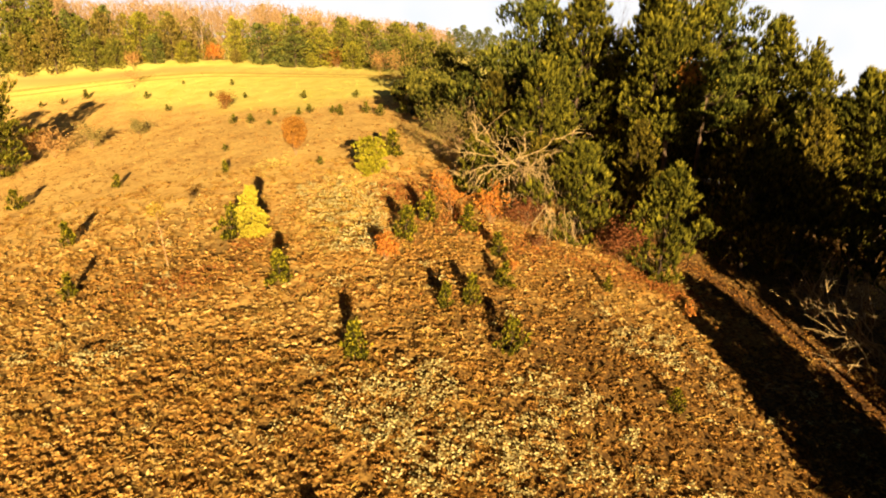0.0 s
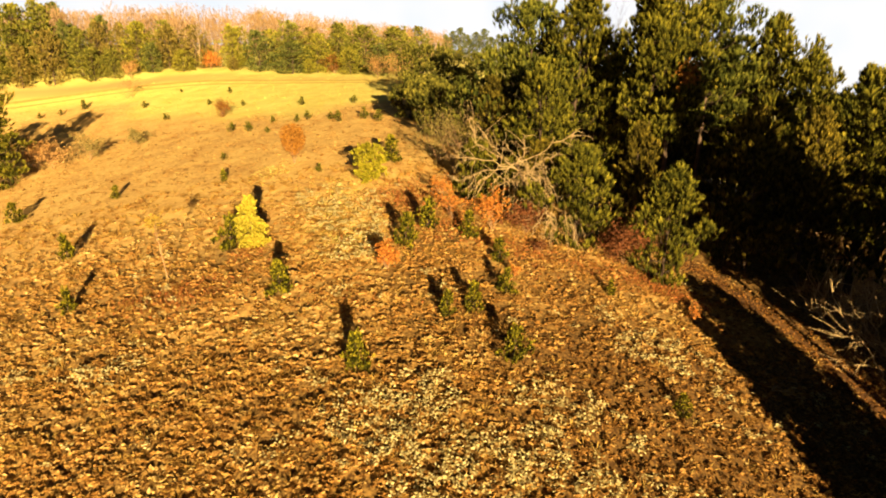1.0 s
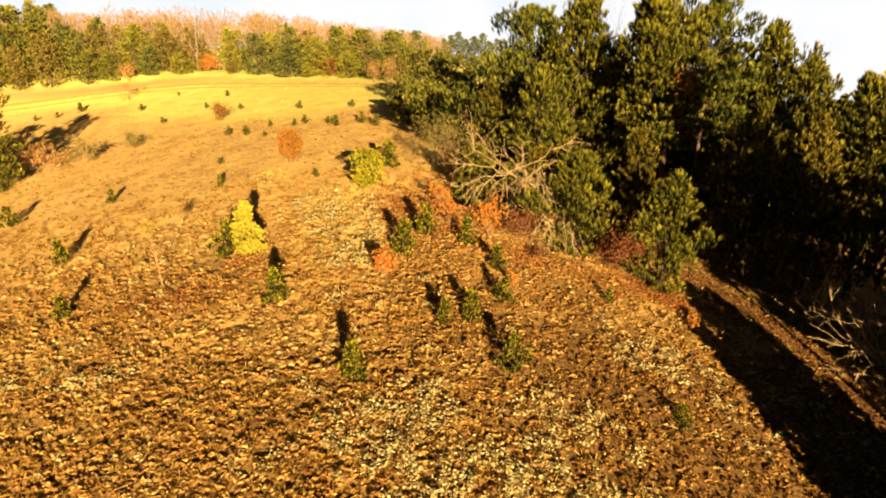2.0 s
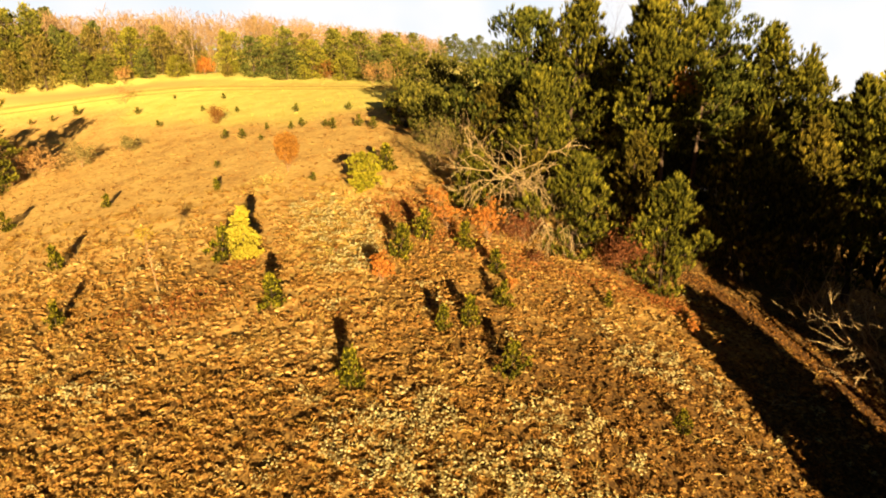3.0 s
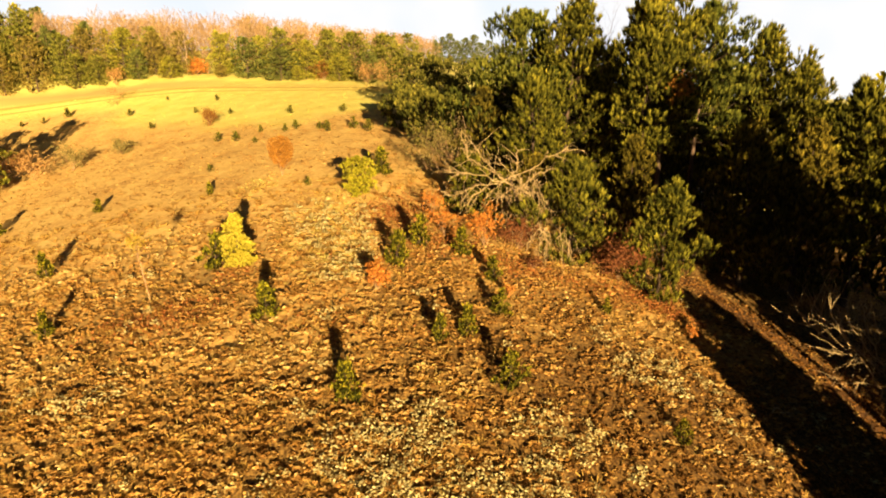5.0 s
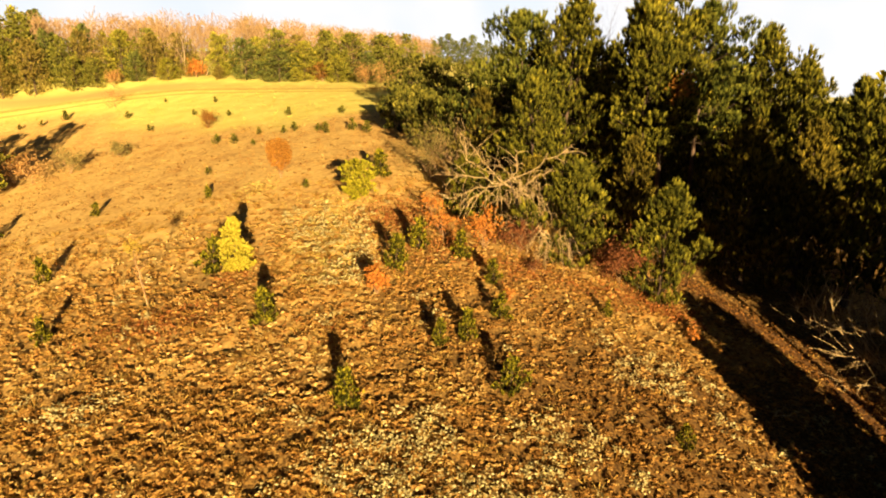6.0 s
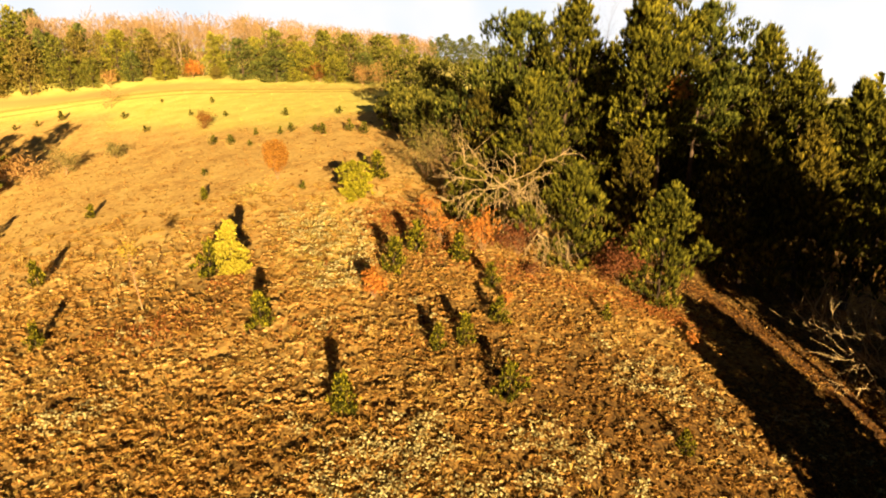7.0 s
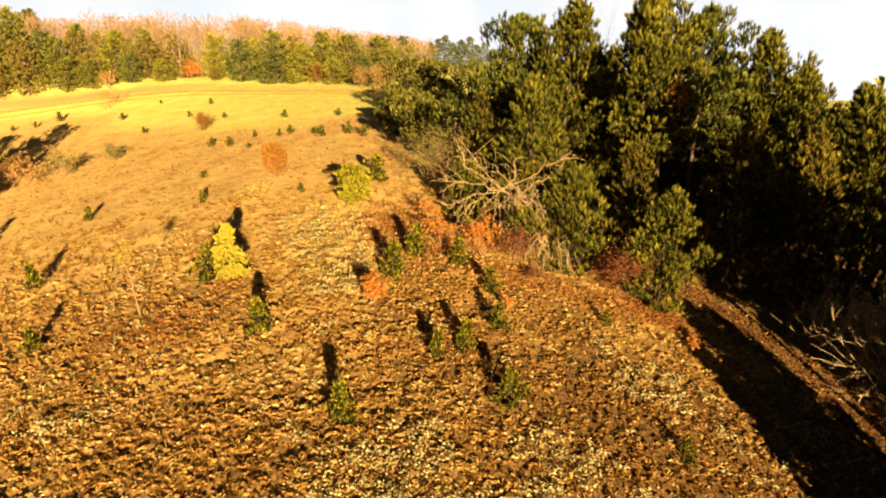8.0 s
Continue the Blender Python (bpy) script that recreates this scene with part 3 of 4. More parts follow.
# ---- ground ----
def build_ground():
    def beyond(step, grow):
        """Wider and wider steps, to the horizon."""
        far, d = [], step
        while sum(far) < 2400:
            d *= grow
            far.append(d)
        return np.cumsum(far)
    out = beyond(0.19, 1.085)
    gx = np.r_[-23 - out[::-1], np.arange(-23, 22, 0.19), 22 + out]
    gy = np.r_[12 - beyond(0.14, 1.3)[::-1], np.arange(12, 34, 0.15), 34 + beyond(0.15, 1.035)]
    x, y = np.meshgrid(gx, gy)
    z = land(x, y)
    z = z + bumps(x, y)
    k = np.arange(x.size).reshape(x.shape)
    faces = np.stack([k[:-1, :-1], k[:-1, 1:], k[1:, 1:], k[1:, :-1]], -1).reshape(-1, 4)
    me = mesh_of("ground", np.stack([x, y, z], -1).reshape(-1, 3), faces, GROUND, True)
    cover = me.attributes.new("meadow", "FLOAT", "POINT")
    cover.data.foreach_set("value", meadow(x, y).ravel().astype(np.float32))
    litter_and_shade = me.attributes.new("litter_shade", "FLOAT", "POINT")
    litter_and_shade.data.foreach_set("value", litter_shade_at(x, y).ravel().astype(np.float32))
    weedy = me.attributes.new("weedy", "FLOAT", "POINT")
    weedy.data.foreach_set("value", (np.clip(0.9 * brown_at(x, y) + np.clip((41 - y) / 8, 0.25, 0.9) * (patches(x, y, 2.4, 73) - 0.5), 0, 1) * (1 - pale_at(x, y))).ravel().astype(np.float32))
    marks = unmown(x, y)
    wheel = me.attributes.new("wheel_marks", "FLOAT", "POINT")
    wheel.data.foreach_set("value", np.clip(marks, 0, 1).ravel().astype(np.float32))
    tagged(new("ground", me), "dry grassy hillside with a mown yellow meadow above", "ground", kind="structure")


build_ground()


def build_track():
    """A worn vehicle track with two ruts along the foot of the pines."""
    t = np.linspace(0, 1, 90)
    s = np.linspace(0, 1, len(TRACK_X))
    cx, cy = np.interp(t, s, TRACK_X), np.interp(t, s, TRACK_Y)
    for _ in range(12):
        cx[1:-1], cy[1:-1] = (cx[:-2] + cx[1:-1] + cx[2:]) / 3, (cy[:-2] + cy[1:-1] + cy[2:]) / 3
    dx, dy = np.gradient(cx), np.gradient(cy)
    ln = np.hypot(dx, dy)
    nx, ny = -dy / ln, dx / ln
    w = np.linspace(-1.05, 1.05, 17)
    x = cx[:, None] + nx[:, None] * w
    y = cy[:, None] + ny[:, None] * w
    edge = np.clip((1.05 - np.abs(w)) / 0.3, 0, 1)
    rut = -0.09 * (np.exp(-((w - 0.55) / 0.15) ** 2) + np.exp(-((w + 0.55) / 0.15) ** 2))
    z = land(x, y) + (edge * 0.19 - 0.1 + rut)[None] + 0.05 * (patches(x, y, 0.5, 21) - 0.5)
    k = np.arange(x.size).reshape(x.shape)
    faces = np.stack([k[:-1, :-1], k[1:, :-1], k[1:, 1:], k[:-1, 1:]], -1).reshape(-1, 4)
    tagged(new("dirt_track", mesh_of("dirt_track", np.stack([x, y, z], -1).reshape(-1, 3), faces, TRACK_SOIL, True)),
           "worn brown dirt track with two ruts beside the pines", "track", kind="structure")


build_track()


def wheel_lines():
    """Two faint wheel lines that follow the wood's edge across the meadow."""
    for shift, width in ((0.0, 0.75), (-3.2, 0.5)):
        px = np.linspace(-98, -9, 120)
        py = np.interp(px, [-98, -78, -68, -57, -44, -30, -16, -9], [105, 106.5, 108.5, 111.5, 113.0, 108.5, 103.0, 100.5])
        for _ in range(30):
            py[1:-1] = (py[:-2] + py[1:-1] + py[2:]) / 3
        py = py + shift + 0.25 * (patches(px, py, 3, 81) - 0.5)
        w = np.linspace(-width, width, 4)
        x, y = np.repeat(px[:, None], 4, 1), py[:, None] + w
        z = land(x, y) + 0.10 - 0.09 * (np.abs(w) / width) ** 2
        k = np.arange(x.size).reshape(x.shape)
        faces = np.stack([k[:-1, :-1], k[1:, :-1], k[1:, 1:], k[:-1, 1:]], -1).reshape(-1, 4)
        tagged(new("wheel_line", mesh_of("wheel_line", np.stack([x, y, z], -1).reshape(-1, 3), faces, WORN, True)), "faint worn wheel line across the yellow meadow", "track", kind="structure")


wheel_lines()


# ---- ground cover ----
def scatter(count, rng, near=10.0, far=75.0, power=1.5):
    """Places spread over the slope in front of the camera, thinner with distance."""
    u = rng.uniform(0, 1, count)
    a, b = near ** (2 - power), far ** (2 - power)
    y = (a + (b - a) * u) ** (1 / (2 - power))
    x = rng.uniform(-1, 1, count) * (0.82 * y + 7)
    keep = np.ones(count, bool)
    tx = np.interp(-y, [-v for v in TRACK_Y], TRACK_X)
    keep &= (np.abs(x - tx) > 1.0) | (y > 42) | (rng.uniform(0, 1, count) < 0.4)
    keep &= ~((x > tx + 0.9) & (y < 42)) | (rng.uniform(0, 1, count) < np.where(x < tx + 2.6, 0.4, 0.06))
    return x[keep], y[keep]


def blades_at(x, y, rng, blades, tall, wide, flop=0.5, spread=0.14):
    """Bent grass blades in tufts: a folded kite for each blade, all from one root."""
    n = len(x)
    base = np.stack([x, y, land(x, y) + bumps(x, y) - 0.03], 1)
    grow = np.clip(0.8 + y / 150, 0.8, 1.4)
    phi = rng.uniform(0, 6.283, (n, blades))
    out = np.stack([np.cos(phi), np.sin(phi), 0 * phi], -1)
    h = (tall * grow)[:, None] * rng.uniform(0.5, 1.3, (n, blades))
    lean = flop * rng.uniform(0.3, 1.3, (n, blades))
    mid = base[:, None] + out * (spread * rng.uniform(0, 1, (n, blades)) + lean * h * 0.45)[..., None] + np.array([0, 0, 1.0]) * (h * 0.62)[..., None]
    tip = mid + out * (lean * h * 0.8)[..., None] + np.array([0, 0, 1.0]) * (h * rng.uniform(-0.15, 0.4, (n, blades)))[..., None]
    turn = phi + np.pi / 2 + rng.normal(0, 0.6, phi.shape)
    side = np.stack([np.cos(turn), np.sin(turn), 0.3 * rng.normal(size=phi.shape)], -1) * (wide * grow)[:, None, None] * 0.6
    ends = np.stack([mid + side, tip, mid - side], 2).reshape(n, -1, 3)
    verts = np.concatenate([base[:, None], ends], 1).reshape(-1, 3)
    k = 3 * np.arange(blades)
    one = np.stack([0 * k, k + 1, k + 2, k + 3], 1)
    return verts, (one[None] + (np.arange(n) * (3 * blades + 1))[:, None, None]).reshape(-1, 4)


def stuff(name, verts, faces, mat, label, category):
    tagged(new(name, mesh_of(name, verts, faces, mat)), label, category, kind="stuff")


def build_cover():
    rng = np.random.default_rng(7)
    # straw tufts on the humps, high where the noise is high
    x, y = scatter(8000, rng, far=46, power=1.3)
    clump = patches(x, y, 0.6, 12)
    keep = (clump > 0.42) & (rng.uniform(0, 1, len(x)) > 0.7 * brown_at(x, y))
    x, y, clump = x[keep], y[keep], clump[keep]
    stuff("dry_grass", *blades_at(x, y, rng, 15, 0.07 + 0.30 * clump, 0.030, 0.9, 0.26), STRAW, "dry straw-coloured grass tufts covering the slope", "grass")
    x, y = scatter(13000, rng, 34, 100, power=1.0)
    clump = 0.5 * rng.uniform(0, 1, len(x)) + 0.5 * patches(x, y, 0.9, 32)
    keep = (clump > 0.40) & (meadow(x, y) < 0.6)
    x, y, clump = x[keep], y[keep], clump[keep]
    stuff("pale_grass", *blades_at(x, y, rng, 7, 0.02 + 0.13 * clump, 0.05, 1.3, 0.3), PALE_STRAW, "short pale dry grass on the upper slope", "grass")
    # small clumps of withered weeds, with dark gaps between them
    x, y = scatter(38000, rng, far=42, power=1.3)
    clump = 0.6 * patches(x, y, 0.6, 12) + 0.4 * patches(x, y, 2.6, 61)
    keep = (clump + 0.1 * rng.normal(size=len(x)) > 0.33 + 0.015 * np.maximum(y - 28, 0)) & (y + 8 * rng.uniform(0, 1, len(x)) < 42) & (rng.uniform(0, 1, len(x)) > 0.85 * pale_at(x, y))
    x, y, clump = x[keep], y[keep], clump[keep]
    n, each = len(x), 9
    wide = rng.uniform(0.05, 0.14, n)
    dome = rng.normal(0, 1, (n, each, 3))
    dome *= (rng.uniform(0.5, 1.0, (n, each)) / np.linalg.norm(dome, axis=2))[..., None] * [1.5, 0.8, 0.75]
    dome[..., 2] = np.abs(dome[..., 2])
    mid = np.stack([x, y, land(x, y) + bumps(x, y) + rng.uniform(0, 0.08, n)], 1)[:, None] + dome * wide[:, None, None]
    size = rng.uniform(0.8, 1.6, (n, each)) * (0.03 + 0.95 * wide)[:, None]
    brown = rng.uniform(0, 1, n) < 0.12 + 0.75 * brown_at(x, y)
    pale = ~brown & (patches(x, y, 2.4, 91) + 0.12 * rng.normal(size=n) > 0.6)
    for some, name, mat, label in ((~brown & ~pale, "weed_clumps", MOUND, "small tan clumps of withered low weeds"), (pale, "pale_weeds", PALE_MOUND, "cream-coloured clumps of dry weeds in patches"),
                                   (brown, "brown_weeds", BROWN_MOUND, "dark brown clumps of withered weeds between the grass")):
        stuff(name, *flakes(mid[some].reshape(-1, 3), size[some].ravel(), rng, 0.05, 0.27, 0.7), mat, label, "weeds")
    # small dark weeds on the upper slope
    x, y = scatter(2200, rng, 32, 74, power=0.8)
    keep = meadow(x, y) < 0.4
    x, y = x[keep], y[keep]
    n, each = len(x), 7
    mid = np.stack([x, y, land(x, y) + 0.09], 1)[:, None] + rng.normal(0, 1, (n, each, 3)) * [0.15, 0.1, 0.05]
    stuff("dark_weeds", *flakes(mid.reshape(-1, 3), rng.uniform(0.08, 0.2, n * each), rng, 0.2, 0.3), BROWN_MOUND, "small dark withered weeds on the upper slope", "weeds")
    # pale seed heads in drifts
    x, y = scatter(13000, rng, far=42)
    drift = 0.28 * pale_at(x, y) + 0.55 * patches(x, y, 3.2, 51) + 0.45 * patches(x, y, 0.8, 52) - 0.003 * np.maximum(y - 22, 0)
    for cx, cy, rx, ry, much in ((4.4, 19.3, 2.3, 1.3, 0.34), (-2.4, 17.4, 3.2, 1.6, 0.24), (3.0, 15.5, 6, 1.8, 0.2), (9.5, 24.5, 1.8, 3.0, 0.18), (-5.4, 33.0, 1.8, 3.4, 0.5), (-8.0, 37.5, 1.4, 2.6, 0.4),
                                 (-14.8, 21.2, 2.2, 1.2, 0.24), (12.6, 24.0, 1.2, 3.0, 0.08), (-9.5, 17.5, 2.0, 1.0, 0.14)):
        drift = drift + much * np.exp(-(((x - cx) / rx) ** 2 + ((y - cy) / ry) ** 2))
    keep = (rng.uniform(0, 1, len(x)) < np.clip((drift - 0.65) * 8, 0, 1)) & (meadow(x, y) < 0.3)
    x, y = x[keep], y[keep]
    n, heads = len(x), 14
    top = np.stack([x, y, land(x, y) + rng.uniform(0.15, 0.35, n)], 1)[:, None] + rng.normal(0, 1, (n, heads, 3)) * [0.13, 0.11, 0.05]
    stuff("seed_heads", *flakes(top.reshape(-1, 3), rng.uniform(0.06, 0.16, n * heads), rng, 0.1, 0.3, 0.6), SEED_HEAD, "pale dried flower heads scattered over the weeds", "weeds")
    # fallen red leaves in a few drifts
    pos = []
    for cx, cy, rx, ry, many in ((-13.52, 27.0, 3.0, 1.4, 1500), (-3.50, 30.28, 2.2, 2.0, 500), (-2.4, 36.2, 2.4, 3, 2000), (0.6, 33.0, 3.0, 2.0, 1300), (12.00, 32.49, 3.2, 1.4, 1800),
                              (13.51, 31.36, 1.8, 0.8, 900), (-11.02, 30.46, 1.4, 1.0, 300), (-6.0, 24.5, 4.5, 1.6, 500), (-3.2, 37.5, 2.2, 1.6, 500), (5.01, 29.88, 3, 2, 250), (4.4, 31.6, 2.4, 1.6, 900), (8.0, 31.6, 3.0, 1.0, 500), (-1.5, 40.0, 2.2, 2.6, 450)):
        n = int(0.65 * many)
        x, y = cx + rx * rng.normal(size=n) * 0.6, cy + ry * rng.normal(size=n) * 0.6
        pos.append(np.stack([x, y, land(x, y) + rng.uniform(0.05, 0.22, n)], 1))
    pos = np.concatenate(pos)
    stuff("fallen_leaves", *flakes(pos, rng.uniform(0.07, 0.17, len(pos)), rng, 0.5), RED_LITTER, "rusty red fallen leaves lying in drifts", "leaves")
    # brown leaves on the track and on the bank under the pines
    v = rng.uniform(0, 1, 9000)
    y = 14 + 29 * v
    x = np.interp(-y, [-w for w in TRACK_Y], TRACK_X) + rng.uniform(-1.3, 1.1, 9000) + np.where(rng.uniform(0, 1, 9000) < 0.5, rng.uniform(0.8, 6, 9000), 0)
    pos = np.stack([x, y, land(x, y) + rng.uniform(0.08, 0.2, 9000)], 1)
    stuff("brown_leaves", *flakes(pos, rng.uniform(0.06, 0.16, len(pos)), rng, 0.5), LEAF_BROWN, "dull brown leaves strewn over the track and bank", "leaves")
    # short growth on the meadow
    x, y = scatter(9000, rng, 60, 118, 0.4)
    keep = (meadow(x, y) > 0.3) & (y < wood_edge(x) - 1) & (unmown(x, y) < rng.uniform(0.2, 0.8, len(x)))
    x, y = x[keep], y[keep]
    for cx, cy, rx, ry, n in ((-14.2, 46.6, 1.0, 1.2, 130), (-6.2, 34.5, 1.5, 2.6, 700), (-4.8, 30.8, 1.1, 1.4, 400), (-7.0, 40.5, 1.6, 2.0, 260)):
        x, y = np.r_[x, cx + rx * rng.normal(size=n)], np.r_[y, cy + ry * rng.normal(size=n)]
    stuff("meadow_grass", *blades_at(x, y, rng, 5, 0.10, 0.05, 1.2, 0.3), MEADOW, "short pale yellow grass on the mown meadow", "grass")


build_cover()


# ---- the pines beside the track ----
def withered_bough(tree, z):
    """A bough whose needles have turned rust-brown, on the sunny side of a crown."""
    rng = np.random.default_rng(55)
    tip = np.array((-0.2, -3.4, z))
    pos = tip + rng.normal(0, 1, (150, 3)) * (0.4, 0.3, 0.5)
    axis = np.array((-0.2, -0.4, 0.6)) + rng.normal(0, 0.5, (150, 3))
    bough = part("withered_bough", mesh_of("withered_bough", *tubes([(0, 0, z - 1.2, *tip, 0.05, 0.015)], 5), BARK), tree, "dead bough with rust-brown needles")
    part("dry_needles", mesh_of("dry_needles", *sprays(pos, axis, rng.uniform(0.18, 0.32, 150), rng, 8), LEAF_OCHRE), bough)


GROVE = "pines along the track"
LOOKS = {1: NEEDLES_GREEN, 5: NEEDLES_GREEN, 12: NEEDLES_GREEN, 9: NEEDLES_TAWNY, 10: NEEDLES_TAWNY, 23: NEEDLES_TAWNY, 25: NEEDLES_TAWNY, 27: NEEDLES_TAWNY}
LABEL_PINE = "tall dense green pine in the grove beside the track"
#         x,    y,    height, radius, clear, shoots, seed
for x, y, h, r, clear, shoots, seed in (
        (7.3, 49.7, 12.8, 3.5, 0.04, 5000, 1), (10.9, 48.8, 14.6, 2.9, 0.06, 5000, 2), (15.6, 43.8, 16.6, 2.3, 0.36, 3400, 3),
        (17.4, 44.5, 17.4, 2.9, 0.46, 3400, 4), (20.8, 46.5, 17.0, 2.9, 0.44, 3800, 5), (26.2, 46.1, 17.0, 3.3, 0.12, 5800, 6),
        (31.8, 50.6, 15.2, 3.1, 0.04, 4000, 7), (29.4, 38.7, 15.2, 2.8, 0.10, 3200, 8), (34.6, 51.0, 12.4, 3.0, 0.04, 2900, 18), (21.6, 38.6, 10.8, 2.6, 0.05, 2800, 9),
        (25.2, 38.2, 11.6, 2.8, 0.05, 2600, 10), (35.4, 44.2, 16.5, 3.0, 0.04, 2600, 11), (19.5, 53.8, 13.0, 3.0, 0.1, 2000, 12),
        (23.6, 51.5, 14.0, 2.8, 0.1, 2200, 13)):
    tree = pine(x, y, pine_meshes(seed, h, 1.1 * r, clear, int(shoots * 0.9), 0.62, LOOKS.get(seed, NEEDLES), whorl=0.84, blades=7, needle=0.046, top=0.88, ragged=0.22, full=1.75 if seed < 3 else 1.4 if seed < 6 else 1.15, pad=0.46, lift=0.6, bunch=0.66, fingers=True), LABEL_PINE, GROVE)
    if seed == 4:
        withered_bough(tree, 11.0)
LABEL_YOUNG = "bushy half-grown pine at the front of the grove"
for x, y, h, r, clear, shoots, seed in (
        (7.40, 42.77, 9.2, 2.5, 0.03, 3600, 21), (13.51, 33.03, 6.7, 1.7, 0.0, 2300, 22), (12.61, 37.44, 7.6, 1.8, 0.0, 2300, 23),
        (8.3, 34.5, 5.6, 2.1, 0.0, 2100, 24), (6.30, 37.41, 4.6, 1.6, 0.02, 1600, 25), (10.41, 40.37, 4.7, 1.5, 0.04, 1500, 26),
        (3.80, 46.15, 6.6, 2.0, 0.03, 2000, 27),
        # two low pines put in where only shade shows behind the dead tree
        (2.2, 38.8, 3.4, 1.4, 0.0, 1000, 28), (4.4, 37.8, 2.8, 1.4, 0.0, 900, 29)):
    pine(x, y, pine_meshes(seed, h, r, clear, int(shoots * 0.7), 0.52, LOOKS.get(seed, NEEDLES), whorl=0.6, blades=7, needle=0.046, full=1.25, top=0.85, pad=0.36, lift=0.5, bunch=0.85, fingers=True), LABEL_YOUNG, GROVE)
behind = [pine_meshes(14 + k, 10.0, 3.2, 0.02, 1300, 0.75, whorl=0.7, blades=5, top=0.7, twiggy=False, needle=0.15) for k in range(2)]
for k, (x, y, h) in enumerate(((8.5, 60.0, 8.5), (12.5, 62.5, 9.0), (17.0, 61.5, 8.0), (21.5, 62.0, 10.0), (26.0, 60.5, 10.5), (30.0, 59.0, 12.5), (36.5, 57.0, 10.0), (40.0, 50.0, 10.0), (33.5, 34.0, 9.5), (39.0, 54.0, 12.5), (43.5, 52.0, 15.0), (14.8, 58.5, 10.4), (17.6, 59.0, 10.9), (23.5, 56.5, 9.0))):
    pine(x, y, behind[k % 2], "green pine deep in the grove", GROVE, turn=75 * k, scale=h / 10)
LABEL_DULL = "olive-green bushy pine standing on the edge of the meadow"
for x, y, h, r, shoots, seed in ((-2.4, 72.2, 6.6, 2.8, 2400, 31), (-0.70, 54.54, 5.0, 2.0, 2400, 32), (1.80, 51.08, 5.0, 2.0, 1800, 33), (5.0, 87.4, 5.0, 3.4, 2000, 34),
                                 (0.6, 80.3, 5.6, 3.0, 1800, 35), (-3.5, 62.4, 4.2, 2.0, 1400, 36), (2.3, 60.4, 5.2, 2.2, 1600, 37)):
    pine(x, y, pine_meshes(seed, h, r, 0.02, int(shoots * 0.7), 0.5, NEEDLES_DULL, whorl=0.6, blades=6, needle=0.075, top=0.75, bunch=0.8, full=1.4, fingers=True), LABEL_DULL, "pines at the meadow's corner")
# those beside the camera, out of view, whose long shadows lie on the slope and the track
# the taller ones are added to shade the grove and the bank
for x, y, h, r, clear, seed in ((19.9, 11.1, 9.0, 1.3, 0.0, 41), (21.3, 12.6, 9.7, 1.4, 0.0, 42), (22.6, 9.5, 10.0, 1.6, 0.0, 40), (22.4, 13.2, 9.6, 1.4, 0.0, 47), (24.4, 12.4, 9.8, 1.2, 0.0, 58), (27.7, 20.0, 17.0, 2.6, 0.36, 43), (33.9, 22.5, 18.0, 3.2, 0.2, 44),
                             (31.5, 14.0, 18.0, 3.2, 0.02, 48), (36.5, 27.5, 17.0, 3.6, 0.02, 49), (24.7, 19.0, 22.6, 2.4, 0.42, 50)):
    pine(x, y, pine_meshes(seed, h, r, clear, 560 if y < 14 else 1500, 0.8, blades=7, twiggy=False, needle=0.12), "tall green pine out of view that shades slope and grove", GROVE)
# low ones added unseen so that the bank beside the track lies in shade
for x, y, h, r, seed in ((27.9, 16.5, 7.6, 1.8, 51), (30.4, 17.5, 9.0, 2.0, 52), (33.2, 18.5, 12.5, 2.4, 53), (36.0, 20.0, 13.0, 2.4, 54), (29.9, 21.8, 11.6, 2.2, 56), (32.2, 23.4, 13.0, 2.4, 57)):
    pine(x, y, pine_meshes(seed, h, r, 0.0, 800, 0.65, blades=8, twiggy=False), "half-grown bushy pine added out of view to shade the bank", GROVE)
# on the far flank of the ridge
for x, y, h, r, seed in ((-48.5, 61.0, 10.6, 2.5, 45), (-51.6, 62.0, 8.4, 2.6, 55), (-57.5, 65.0, 8.8, 2.8, 46), (-66.5, 69.5, 9.5, 3.0, 47)):
    pine(x, y, pine_meshes(seed, h, r, 0.02, 1600, 0.55, whorl=0.6, blades=8, twiggy=False), "dark green pine on the flank of the ridge", "pines on the flank")


# ---- young pines scattered over the slope ----
SAPLINGS = "pine saplings on the slope"
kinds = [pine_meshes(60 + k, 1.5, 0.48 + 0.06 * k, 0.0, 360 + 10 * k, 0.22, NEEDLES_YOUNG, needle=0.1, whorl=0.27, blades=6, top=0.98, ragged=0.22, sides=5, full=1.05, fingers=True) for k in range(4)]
for k, (x, y, h) in enumerate((
        (-3.26, 11.40, 1.40), (-3.37, 20.00, 1.50), (2.92, 21.33, 1.45), (-7.91, 25.88, 1.60), (0.15, 23.60, 1.20), (1.41, 24.35, 1.32), (3.12, 26.41, 1.24), (3.14, 29.67, 1.24),
        (-24.63, 35.47, 1.56), (-19.64, 27.58, 1.31), (-36.78, 47.51, 1.65), (-28.07, 47.79, 1.12), (-17.96, 46.13, 0.98), (9.23, 29.27, 0.85), (10.10, 20.95, 0.95),
        (-2.08, 30.35, 1.72), (-0.87, 32.33, 1.75), (1.51, 31.81, 1.52), (-12.42, 31.75, 1.91), (-4.11, 45.83, 2.02))):
    pine(x, y, kinds[k % 4], "small green pine sapling in the dry grass", SAPLINGS, turn=67 * k, name="pine_sapling", scale=h / 1.62)
